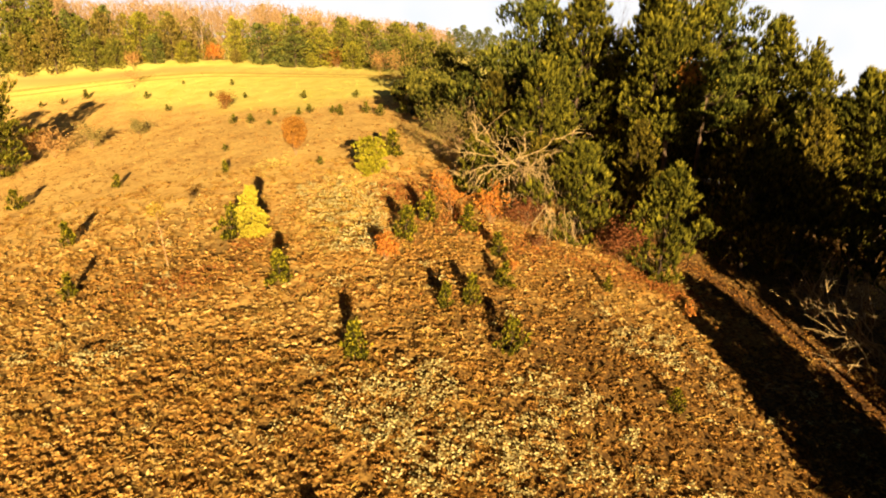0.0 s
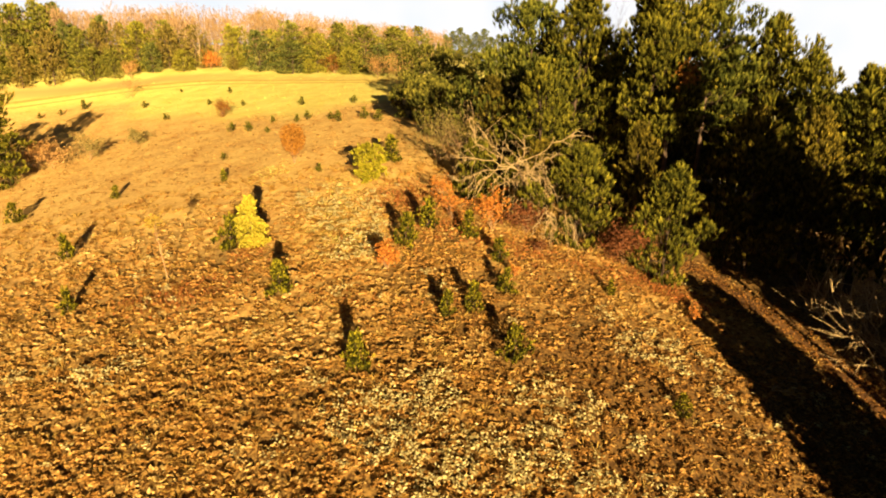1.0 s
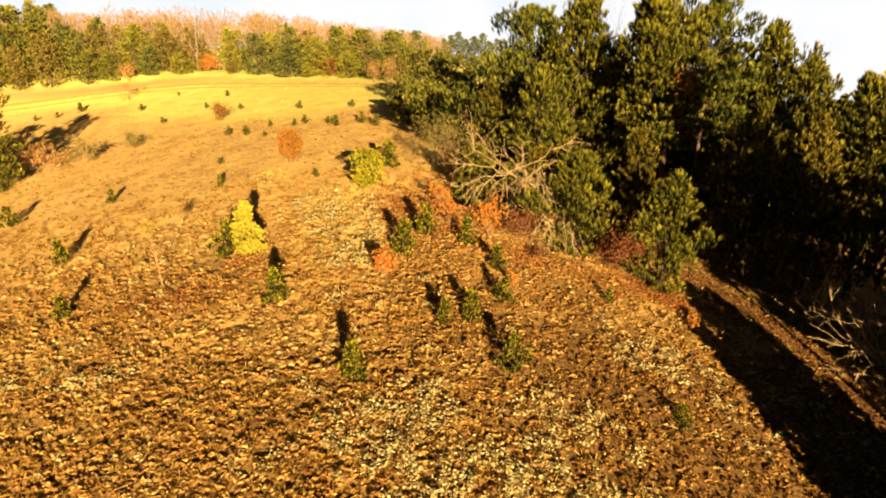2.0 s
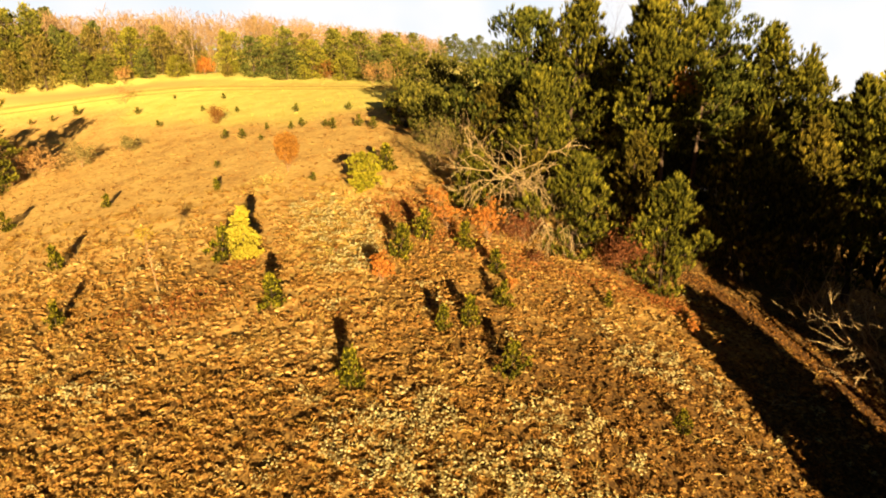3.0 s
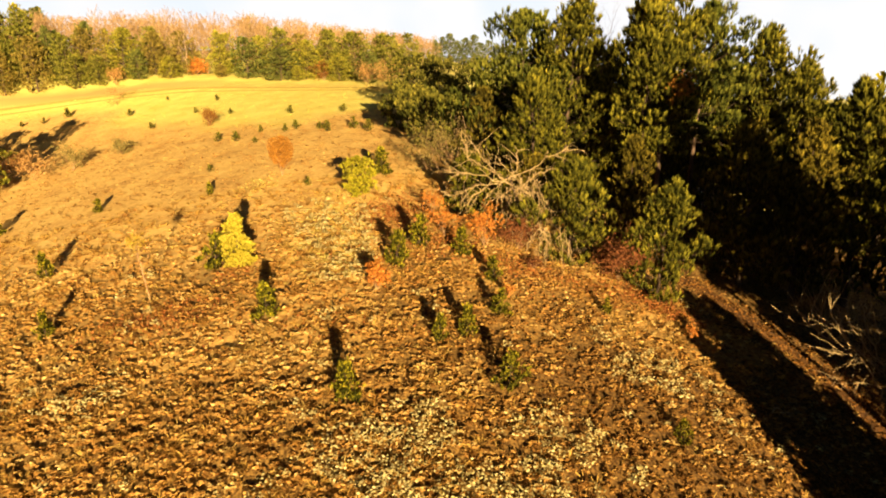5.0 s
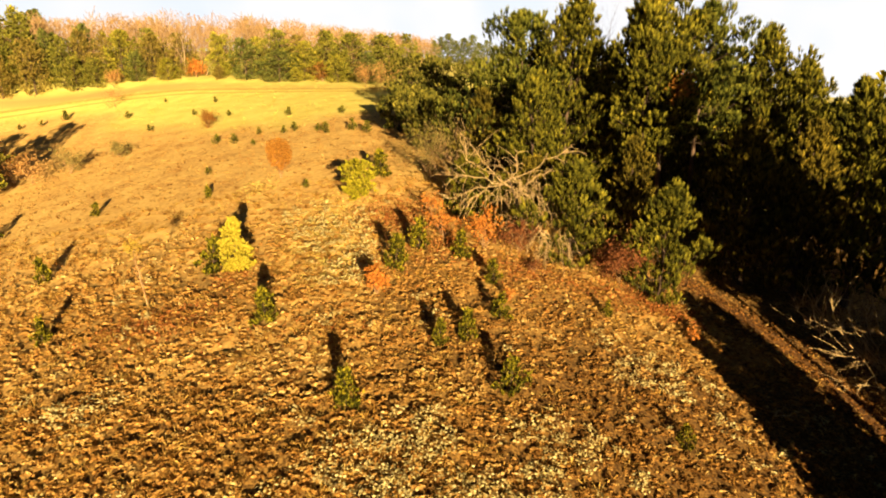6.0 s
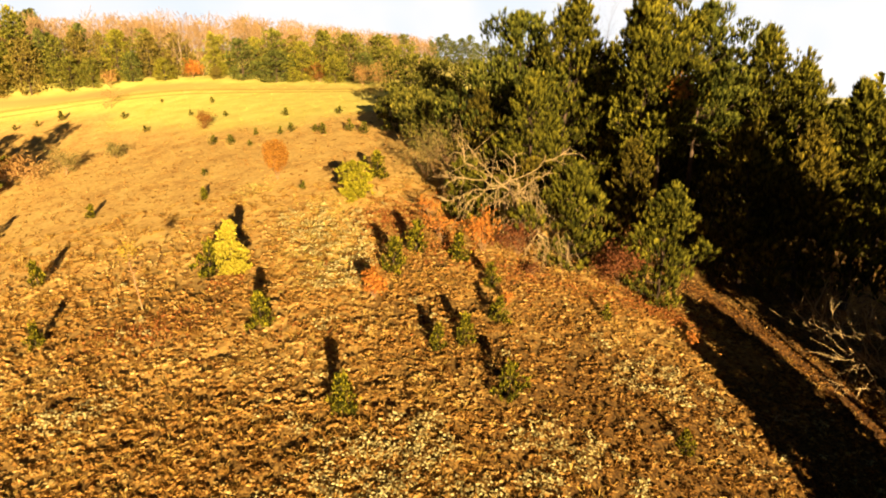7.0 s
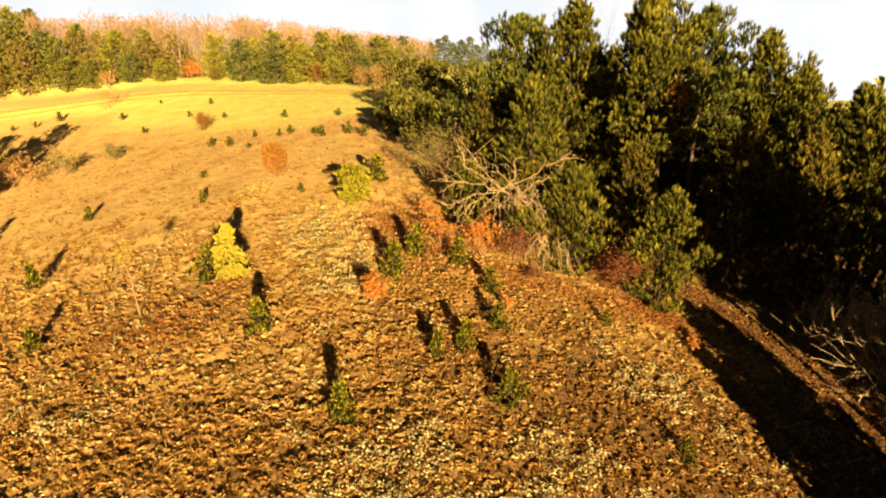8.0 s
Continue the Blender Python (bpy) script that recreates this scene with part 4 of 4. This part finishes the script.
pine(-11.06, 31.67, pine_meshes(71, 2.8, 0.7, 0.0, 1700, 0.21, NEEDLES_GOLD, needle=0.08, whorl=0.27, blades=9, top=0.9, full=1.15), "golden-yellow young pine glowing in the sun", name="golden_pine")
pine(-5.35, 41.27, pine_meshes(72, 2.3, 1.15, 0.0, 1300, 0.24, NEEDLES_BRIGHT, needle=0.09, whorl=0.3, blades=9, top=0.6, full=2.0), "wide yellow-green young pine on the slope", name="bushy_pine")
tiny = [pine_meshes(80 + k, 1.1, 0.45, 0.0, 80, 0.26, NEEDLES, whorl=0.2, blades=10, top=0.9, sides=4, full=1.2, twiggy=False) for k in range(3)]
for k, (x, y, h) in enumerate((
        (-36.1, 99.2, 1.0), (-29.4, 85.7, 0.9), (-19.3, 79.7, 1.15), (-24.7, 67.4, 1.1), (-22.2, 65.8, 1.2), (-20.3, 69.1, 0.85), (-20.81, 53.82, 0.7), (-48.5, 94.6, 1.2),
        (-60.7, 98.4, 1.6), (-11.7, 77.2, 1.0), (-15.9, 68.1, 1.1), (-17.0, 67.5, 0.9), (-11.7, 64.7, 1.2), (-12.9, 66.5, 0.9), (-8.8, 64.8, 1.3), (-46.3, 103.7, 0.7), (-19.4, 63.5, 0.7),
        (-9.79, 44.61, 0.7), (-63.4, 96.4, 1.0), (-66.6, 95.7, 1.0), (-36.2, 90.3, 0.9), (-39.7, 82.8, 1.0), (-7.0, 62.7, 1.3))):
    pine(x, y, tiny[k % 3], "tiny dark pine seedling on the meadow's rim", "seedlings on the meadow's rim", turn=50 * k, name="pine_seedling", scale=h / 1.4)


# ---- shrubs and bare trees ----
def round_shrub():
    """An upright oval crown of dry leaves over a short stem."""
    rng = np.random.default_rng(101)
    stems = shrub_meshes(101, 2.9, 0.6, 7, 0, depth=2, wild=0.3)
    n = 3400
    ball = rng.normal(0, 1, (n, 3))
    ball *= (rng.uniform(0.12, 1.0, n) ** 0.42 / np.linalg.norm(ball, axis=1))[:, None]
    ball *= (0.78 + 0.45 * patches(3 * ball[:, 0] + 9, 3 * ball[:, 2] + 2 * ball[:, 1], 1.0, 14))[:, None]
    pos = ball * (1.08, 1.08, 1.35) + (0, 0, 2.1)
    leaves = mesh_of("foliage", *flakes(pos, rng.uniform(0.08, 0.18, n), rng), LEAF_OCHRE)
    shrub(-12.70, 48.44, stems + [leaves], "round shrub with dry orange-brown leaves", name="round_shrub")


round_shrub()
shrub(-30.0, 79.1, shrub_meshes(102, 2.2, 1.25, 9, 1300, 0.15, LEAF_BROWN), "low reddish-brown shrub on the meadow")
shrub(-54.9, 103.4, shrub_meshes(103, 3.4, 1.6, 4, 900, 0.13, LEAF_TAN, TWIGS, depth=3), "pale bare shrub standing on the meadow")
shrub(-2.90, 27.6, shrub_meshes(104, 1.3, 0.5, 12, 1500, 0.12, LEAF_ORANGE, wild=0.3), "small bright orange oak shrub in the grass")
shrub(3.00, 33.5, shrub_meshes(105, 2.5, 0.5, 8, 820, 0.15, LEAF_ORANGE, wild=0.25), "orange-leaved oak shrub before the pines")
shrub(0.60, 34.15, shrub_meshes(106, 1.6, 0.5, 8, 460, 0.13, LEAF_ORANGE), "russet oak shrub before the pines")
shrub(-0.2, 37.6, shrub_meshes(100, 1.5, 0.7, 8, 380, 0.13, LEAF_ORANGE), "russet oak shrub before the pines")
shrub(5.6, 31.9, shrub_meshes(99, 0.7, 0.7, 7, 260, 0.12, LEAF_RUST), "low rust-brown shrub in the litter")
# dark leaves added in place of the shade under the dead tree
shrub(5.2, 34.2, shrub_meshes(111, 1.9, 1.3, 7, 1500, 0.13, LEAF_RUST, depth=3), "dark brown brush standing in for the shaded hollow under the dead tree")
shrub(3.61, 27.90, shrub_meshes(107, 0.7, 0.4, 6, 160, 0.11, LEAF_ORANGE), "small bright orange oak shrub in the grass")
shrub(11.21, 33.56, shrub_meshes(108, 2.9, 1.4, 5, 2600, 0.14, LEAF_RUST, depth=3), "dark red-brown shrub among the pines")
shrub(14.02, 29.22, shrub_meshes(109, 0.8, 0.4, 6, 150, 0.12, LEAF_ORANGE), "small bright orange oak shrub in the grass")
shrub(1.70, 47.58, shrub_meshes(110, 5.2, 1.8, 8, 900, 0.12, LEAF_OLIVE, depth=3, girth=0.035), "half-bare tall shrub with olive-brown leaves")
for k, (x, y, h, r, leaves) in enumerate(((0.9, 42.6, 4.6, 1.5, 900), (-0.3, 45.4, 3.6, 1.3, 600), (2.4, 40.8, 3.4, 1.2, 500))):
    shrub(x, y, shrub_meshes(220 + k, h, r, 5, leaves, 0.11, LEAF_OLIVE, TWIGS, depth=3, wild=0.36, girth=0.026), "twiggy half-bare thicket with olive-brown leaves", group="thicket before the pines")
for k, (x, y, h) in enumerate(((-45.2, 65.6, 3.2), (-41.5, 66.8, 2.8), (-48.5, 67.4, 3.4), (-37.5, 70.3, 1.8))):
    shrub(x, y, shrub_meshes(112 + k, h, h * 0.6, 8, 900, 0.18, (LEAF_TAN, LEAF_OLIVE, LEAF_BROWN, LEAF_OLIVE)[k]), "straggly brown-green shrub on the flank of the ridge", group="shrubs on the flank")
for k, (x, y, h) in enumerate(((-8.5, 101.2, 4.0), (-5.5, 97.2, 4.2), (-11.5, 104.2, 3.6))):
    shrub(x, y, shrub_meshes(118 + k, h, h * 0.7, 4, 700, 0.2, LEAF_TAN, TWIGS, depth=3), "brown half-bare shrub at the end of the meadow", group="shrubs at the meadow's end")

tall = thing("bare_tree", 16.9, 56.0, "tall thin leafless tree rising between the pines", "tree")
for piece in shrub_meshes(125, 17.8, 1.3, 2, 0, twig_mat=BARK, depth=3, wild=0.24, girth=0.2, splits=3):
    tagged(part("branching", piece, tall), kind="stuff")

# the slender bare sapling
slim = thing("bare_sapling", -14.82, 28.82, "slender bare sapling with a few yellow leaves on top", "tree", sink=0.05)
rng = np.random.default_rng(131)
stem = crooked(rng, [(0, 0, 0), (-0.12, 0.02, 1.2), (-0.3, 0.05, 2.5), (-0.42, 0.06, 3.5)], 12, 0.02)
bits = branch_segments(stem, 0.036, 0.012)
for k in (4, 5, 5, 6, 6, 7, 7, 8, 8, 9, 9, 10, 10, 11, 11):
    way = np.array((rng.normal(0, 0.5), rng.normal(0, 0.4), 1.0))
    bits += branch_segments(crooked(rng, [stem[k], stem[k] + way * rng.uniform(0.35, 0.7)], 3, 0.03), 0.012, 0.005)
part("branching", mesh_of("branching", *tubes(bits, 5), TWIGS), slim)
leafy = stem[-1] + (0.05, 0, -0.12) + rng.normal(0, 1, (240, 3)) * (0.26, 0.22, 0.2)
part("foliage", mesh_of("foliage", *flakes(leafy, rng.uniform(0.08, 0.15, 240), rng), LEAF_OLIVE_GOLD), slim)


def dead_tree():
    """A weathered half-fallen tree: limbs spread from the bend of its stem, and a tangle of dry branches hangs down."""
    ob = thing("dead_tree", 4.75, 34.9, "grey-brown dead tree with bare tangled limbs", "tree", sink=0.1)
    rng = np.random.default_rng(141)
    trunk = crooked(rng, [(0.9, 1.3, 0.0), (0.8, 1.2, 1.5), (0.3, 1.0, 3.0), (-0.25, 0.8, 4.1)], 9, 0.04)
    part("trunk", mesh_of("trunk", *tubes(branch_segments(trunk, 0.09, 0.06), 7), BARK, True), ob)
    ways = [([(-0.2, 0.8, 3.7), (-1.2, 0.8, 4.5), (-2.0, 0.85, 5.6), (-3.0, 0.9, 6.8)], 0.055, 0.016), ([(-1.0, 0.8, 4.3), (-2.6, 0.7, 5.3), (-3.2, 0.8, 6.9)], 0.035, 0.01), ([(0.0, 0.8, 3.6), (-2.2, 0.4, 4.3), (-4.3, 0.1, 4.6)], 0.05, 0.014),
            ([(-0.5, 0.6, 3.8), (-2.0, 0.2, 3.7), (-3.4, -0.1, 3.1), (-4.2, -0.2, 3.2)], 0.045, 0.012), ([(-0.9, 0.6, 4.0), (-2.3, 0.3, 3.0), (-3.1, 0.0, 2.3)], 0.035, 0.01),
            ([(-0.4, 0.8, 3.9), (1.2, 0.6, 4.5), (2.4, 0.5, 5.4), (3.4, 0.5, 5.7)], 0.05, 0.014), ([(0.3, 0.9, 3.2), (1.4, 0.5, 4.2), (2.6, 0.4, 4.6), (3.3, 0.3, 4.4)], 0.04, 0.012),
            ([(-0.1, 0.8, 4.0), (0.4, 0.8, 5.0), (0.2, 0.9, 5.9)], 0.04, 0.012), ([(1.0, 0.6, 3.3), (0.0, 0.5, 4.3), (-0.8, 0.5, 5.1)], 0.04, 0.015),
            ([(0.6, 0.9, 2.6), (-0.6, 0.3, 3.0), (-1.9, -0.2, 2.4)], 0.032, 0.01)]
    for _ in range(28):
        x, y, z = rng.uniform(-0.8, 1.7), rng.uniform(0.0, 0.8), rng.uniform(2.8, 4.4)
        go = rng.normal(0.45, 0.7) + 0.35 * x
        ways.append(([(x, y, z), (x + 0.5 * go, y - 0.3, z + rng.uniform(-0.3, 0.4)), (x + 0.95 * go, y - 0.55, z - rng.uniform(0.5, 1.3)), (x + rng.uniform(0.9, 1.4) * go, y - 0.7, rng.uniform(0.3, 2.3))], rng.uniform(0.014, 0.024), 0.006))
    for points, thick, thin in ways:
        thick *= 0.62
        line = crooked(rng, points, 4 * (len(points) - 1), 0.065)
        segs = branch_segments(line, thick, thin)
        reach = np.linalg.norm(line[-1] - line[0])
        for _ in range(int(5 + 2.4 * reach) if thick > 0.018 else 4):
            k = rng.integers(2, len(line) - 1)
            along = line[k + 1] - line[k]
            along = along / np.linalg.norm(along) + rng.normal(0, 0.65, 3)
            size = rng.uniform(0.35, 1.2)
            twig = crooked(rng, [line[k], line[k] + along * size * 0.6, line[k] + along * size + (0, 0, -0.3 * size)], 4, 0.05)
            segs += branch_segments(twig, 0.014, 0.007)
        part("limb", mesh_of("limb", *tubes(segs, 4), DEADWOOD), ob)


dead_tree()


def brush_heap():
    """Dry boughs bowed over to the ground round a sunken middle."""
    ob = thing("brush_heap", 7.0, 33.5, "heap of dry bowed boughs before the pines", "brush", sink=0.05)
    rng = np.random.default_rng(143)
    for _ in range(20):
        way, reach = rng.uniform(2.4, 6.9), rng.uniform(1.1, 2.0)
        x, y, z = math.cos(way), math.sin(way), rng.uniform(1.5, 2.5)
        points = [(0.25 * x, 0.25 * y, 0.75 * z), (0.5 * reach * x, 0.5 * reach * y, z), (0.85 * reach * x, 0.85 * reach * y, 0.6 * z), (reach * x, reach * y, rng.uniform(-0.2, 0.4))]
        line = crooked(rng, points, 9, 0.05)
        segs = branch_segments(line, 0.022, 0.007)
        for _ in range(3):
            k = rng.integers(2, 8)
            along = line[k + 1] - line[k] + rng.normal(0, 0.18, 3)
            segs += branch_segments(crooked(rng, [line[k], line[k] + along * 1.6], 3, 0.04), 0.011, 0.005)
        part("limb", mesh_of("limb", *tubes(segs, 3), DEADWOOD), ob)


brush_heap()


def spreading_shrub():
    """A leafless shrub by the track: long pale limbs that lean out over it."""
    ob = thing("bare_shrub", 24.8, 28.3, "bare leafless shrub with long pale limbs over the track", "shrub", "bare shrubs by the track")
    rng = np.random.default_rng(151)
    ways = [([(0, 0, 0), (-0.7, 0.2, 1.1), (-1.5, 0.4, 2.3), (-2.7, 0.6, 3.6), (-3.4, 0.8, 4.9), (-3.6, 0.9, 6.0)], 0.075), ([(-1.4, 0.4, 2.2), (-2.4, 0.2, 2.6), (-3.4, 0.1, 2.8)], 0.035),
            ([(0.1, 0.1, 0), (0.7, 0.5, 1.2), (-0.7, 0.8, 2.4), (-1.8, 1.0, 3.8), (-2.5, 1.2, 5.2)], 0.06), ([(0.6, 0.5, 1.6), (-0.4, 0.5, 2.2), (-1.1, 0.6, 2.2)], 0.035),
            ([(0.2, 0, 0), (1.0, 0.3, 1.4), (1.2, 0.5, 3.2), (0.5, 0.6, 5.0), (-0.2, 0.8, 6.6)], 0.06), ([(-0.5, 0.2, 0.8), (-1.6, -0.2, 1.2), (-2.9, -0.3, 1.2)], 0.03),
            ([(1.0, 0.4, 2.0), (2.0, 0.6, 3.4), (2.4, 0.8, 5.0)], 0.05), ([(-0.8, 0.6, 2.5), (-0.5, 0.8, 3.6), (-0.9, 1.0, 4.6)], 0.03)]
    for points, thick in ways:
        line = crooked(rng, points, 4 * (len(points) - 1), 0.05)
        segs = branch_segments(line, 0.55 * thick, 0.010)
        for _ in range(11):
            k = rng.integers(2, len(line) - 1)
            along = line[k + 1] - line[k]
            along = along / np.linalg.norm(along) + rng.normal(0, 0.6, 3)
            size = rng.uniform(0.6, 2.0)
            segs += branch_segments(crooked(rng, [line[k], line[k] + along * size * 0.6, line[k] + along * size], 5, 0.06), 0.012, 0.005)
        part("limb", mesh_of("limb", *tubes(segs, 4), DEADWOOD), ob)


spreading_shrub()
for k, (x, y, h, bows) in enumerate((
        (26.6, 30.4, 4.4, ((2.9, 3.4, 0.9), (3.4, 2.6, 0.6), (2.4, 1.8, 1.0), (0.4, 2.6, 0.9))),
        (25.0, 33.2, 3.2, ((2.9, 2.4, 0.8), (3.6, 2.0, 0.5), (2.1, 1.6, 1.0), (0.6, 1.8, 0.8))))):
    shrub(x, y, arching_meshes(152 + k, h, bows), "bare leafless shrub with pale bowed branches", group="bare shrubs by the track", name="bare_shrub")


fallen = thing("fallen_branch", 16.6, 24.9, "grey dead branch lying in the shaded grass", "branch", sink=0.0, turn=20)
rng = np.random.default_rng(191)
bits, tips = [], []
for way in ((1, 0.5, 0.12), (0.9, 0.1, 0.2), (0.7, 0.8, 0.15)):
    fork(rng, (-0.9, -0.3, 0.08), way, 1.6, 0.03, 2, bits, tips, 3, 0.35, 0.03)
bits = np.array(bits)
bits[:, [2, 5]] = bits[:, [2, 5]] + 0.05 - 0.40 * np.maximum(bits[:, [0, 3]], -0.5)
part("limb", mesh_of("limb", *tubes(bits, 4), DEADWOOD), fallen)


# ---- the woods behind the meadow ----
FAR_LOOKS = [NEEDLES_FAR, NEEDLES_OLIVE, NEEDLES_DEEP, NEEDLES_SUNNY]
FAR_LABELS = ["broad green pine in the row behind the meadow", "dull olive-brown pine in the row behind the meadow", "dense dark green pine in the row behind the meadow", "yellow-green sunlit pine in the row behind the meadow"]
FAR_GROUP = "pines behind the meadow"
far_kinds = [[pine_meshes(160 + 4 * k + v, 10.0, 3.2, 0.0, 1150, 0.5, look_of, whorl=0.8, blades=5, needle=0.15, top=0.8, ragged=0.22, sides=5, full=1.3 + 0.3 * v, twiggy=False, pad=0.7) for v in range(2)] for k, look_of in enumerate(FAR_LOOKS)]


def far_pine(x, y, high, wide, k, turn, label=""):
    tree = pine(x, y, far_kinds[k][int(turn) % 2], label or FAR_LABELS[k], FAR_GROUP, turn=turn)
    tree.scale = (wide / 3.0, wide / 3.0, high / 9.6)


for n, (x, y, high, wide, k) in enumerate((
        (-84.5, 118.1, 13.1, 3.5, 0), (-81.0, 120.5, 12.4, 3.4, 0), (-88.5, 118.0, 13.0, 3.4, 0), (-76.1, 115.5, 9.4, 2.5, 1), (-81.7, 114.5, 7.4, 2.4, 1), (-86.5, 114.5, 6.5, 2.4, 0), (-76.7, 121.4, 9.6, 1.8, 2),
        (-72.3, 119.1, 8.8, 2.3, 0), (-68.9, 116.9, 5.6, 2.6, 0), (-70.7, 122.4, 9.2, 2.1, 1), (-65.6, 118.1, 5.2, 2.0, 0), (-63.0, 123.1, 8.8, 3.1, 3), (-66.9, 124.7, 8.4, 2.0, 1),
        (-59.4, 121.4, 5.4, 2.0, 2), (-57.5, 125.1, 7.9, 2.8, 1), (-53.3, 122.0, 4.0, 2.2, 3), (-43.9, 124.7, 8.0, 2.1, 3), (-37.2, 120.7, 7.2, 3.3, 2), (-43.1, 122.3, 2.4, 1.4, 1),
        (-29.6, 116.5, 5.4, 3.5, 2), (-31.8, 123.2, 8.6, 2.7, 0), (-24.8, 117.2, 6.7, 2.6, 3), (-20.7, 119.0, 8.2, 3.1, 0), (-14.6, 115.1, 7.9, 3.3, 0), (-9.0, 113.3, 7.6, 3.3, 0),
        (-26.1, 115.5, 2.7, 1.2, 3), (-50.2, 125.4, 3.4, 1.3, 1), (-17.6, 112.6, 4.6, 2.0, 3), (-11.5, 109.5, 5.0, 2.2, 2))):
    far_pine(x, y, high, wide, k, 37.0 * n)
rng = np.random.default_rng(170)
for n, x in enumerate(np.r_[np.arange(-150, -86, 7.0), np.arange(-84, -52, 6.0), np.arange(-44, -2, 5.6)]):
    x = float(x + rng.uniform(-1.2, 1.2))
    far_pine(x, float(wood_edge(x)) + rng.uniform(8, 14), float(np.interp(x, [-150, -86, -78, -60, 0], [14, 13, 9.2, 8.6, 7.2]) * rng.uniform(0.85, 1.08)), rng.uniform(2.2, 3.2), int(rng.integers(0, 4)), float(rng.uniform(0, 360)))
shrub(-48.6, 124.2, shrub_meshes(171, 3.3, 2.2, 9, 800, 0.3, LEAF_ORANGE), "rust-orange shrub at the edge of the woods")
shrub(-21.0, 115.2, shrub_meshes(172, 3.2, 2.0, 9, 600, 0.28, LEAF_BROWN), "red-brown shrub before the far pines")
shrub(-62.2, 117.6, shrub_meshes(173, 3.2, 1.6, 9, 500, 0.28, LEAF_TAN), "pale tan shrub before the far pines")
for n, (x, y, high) in enumerate(((-52.6, 129.0, 12.5), (-50.4, 131.5, 10.8), (-48.2, 128.5, 9.6), (-46.4, 132.0, 11.6), (-44.6, 130.0, 10.2))):
    shrub(x, y, shrub_meshes(174 + n, high, 1.6, 1, 0, twig_mat=TWIGS_PALE, depth=3, wild=0.32, girth=0.13, splits=3), "slender leafless tree with a pale trunk", "tree", "bare trees in the gap", name="bare_tree")


def bare_woods():
    """A wooded hill of leafless trees, seen from far: trunks, and crowns of fine twigs."""
    rng = np.random.default_rng(180)
    n, each = 1050, 100
    y = rng.uniform(136, 285, n)
    x = -260 + rng.uniform(0, 1, n) * (258 + (y - 138) * 0.05)
    h = rng.uniform(10.5, 14.5, n) * np.interp(x, [-60, 0], [1, 0.62]) * np.interp(y, [240, 285], [1, 0.8])
    base = np.stack([x, y, land(x, y)], 1)
    stems = np.c_[base, base + np.c_[rng.normal(0, 0.4, (n, 2)), h * 0.92], np.full(n, 0.12), np.full(n, 0.03)]
    t = rng.uniform(0.06, 1.0, (n, each)) ** 0.8
    phi = rng.uniform(0, 6.283, (n, each))
    out = np.stack([np.cos(phi), np.sin(phi), 0 * phi], -1)
    reach = h[:, None] * 0.24 * np.sqrt(np.clip(1 - ((t - 0.62) / 0.4) ** 2, 0.02, 1)) * np.sqrt(rng.uniform(0, 1, (n, each)))
    p = base[:, None] + out * reach[..., None] + np.array([0, 0, 1.0]) * (t * h[:, None] * 0.93)[..., None]
    way = out * 0.45 + rng.normal(0, 0.3, (n, each, 3)) + [0, 0, 0.9]
    q = p + way * (h[:, None] * rng.uniform(0.04, 0.09, (n, each)))[..., None]
    twigs = np.concatenate([p, q, np.full((n, each, 1), 0.06), np.full((n, each, 1), 0.04)], -1).reshape(-1, 8)
    verts, faces = ribbons(np.r_[stems, twigs], rng)
    stuff("bare_woods", verts, faces, HILL_TWIGS, "leafless pinkish-brown woods covering the hill behind", "woods")


bare_woods()
for k, (x, y, s) in enumerate(((-150.0, 234.5, 1.6), (-138.0, 214.6, 1.5), (-118.0, 259.4, 1.35), (-79.0, 261.3, 1.35), (-31.0, 209.6, 1.0), *((1.0 + 2.6 * k, 206.0 + 6 * (k * 0.618 % 1), 0.72 + 0.3 * (k * 0.382 % 1)) for k in range(12)))):
    far_pine(x, y, 10 * s, 2.9 * s if k in (0, 1) or k > 4 else 1.2 * s, 2, 40.0 * k, "dark pine standing out of the far woods")
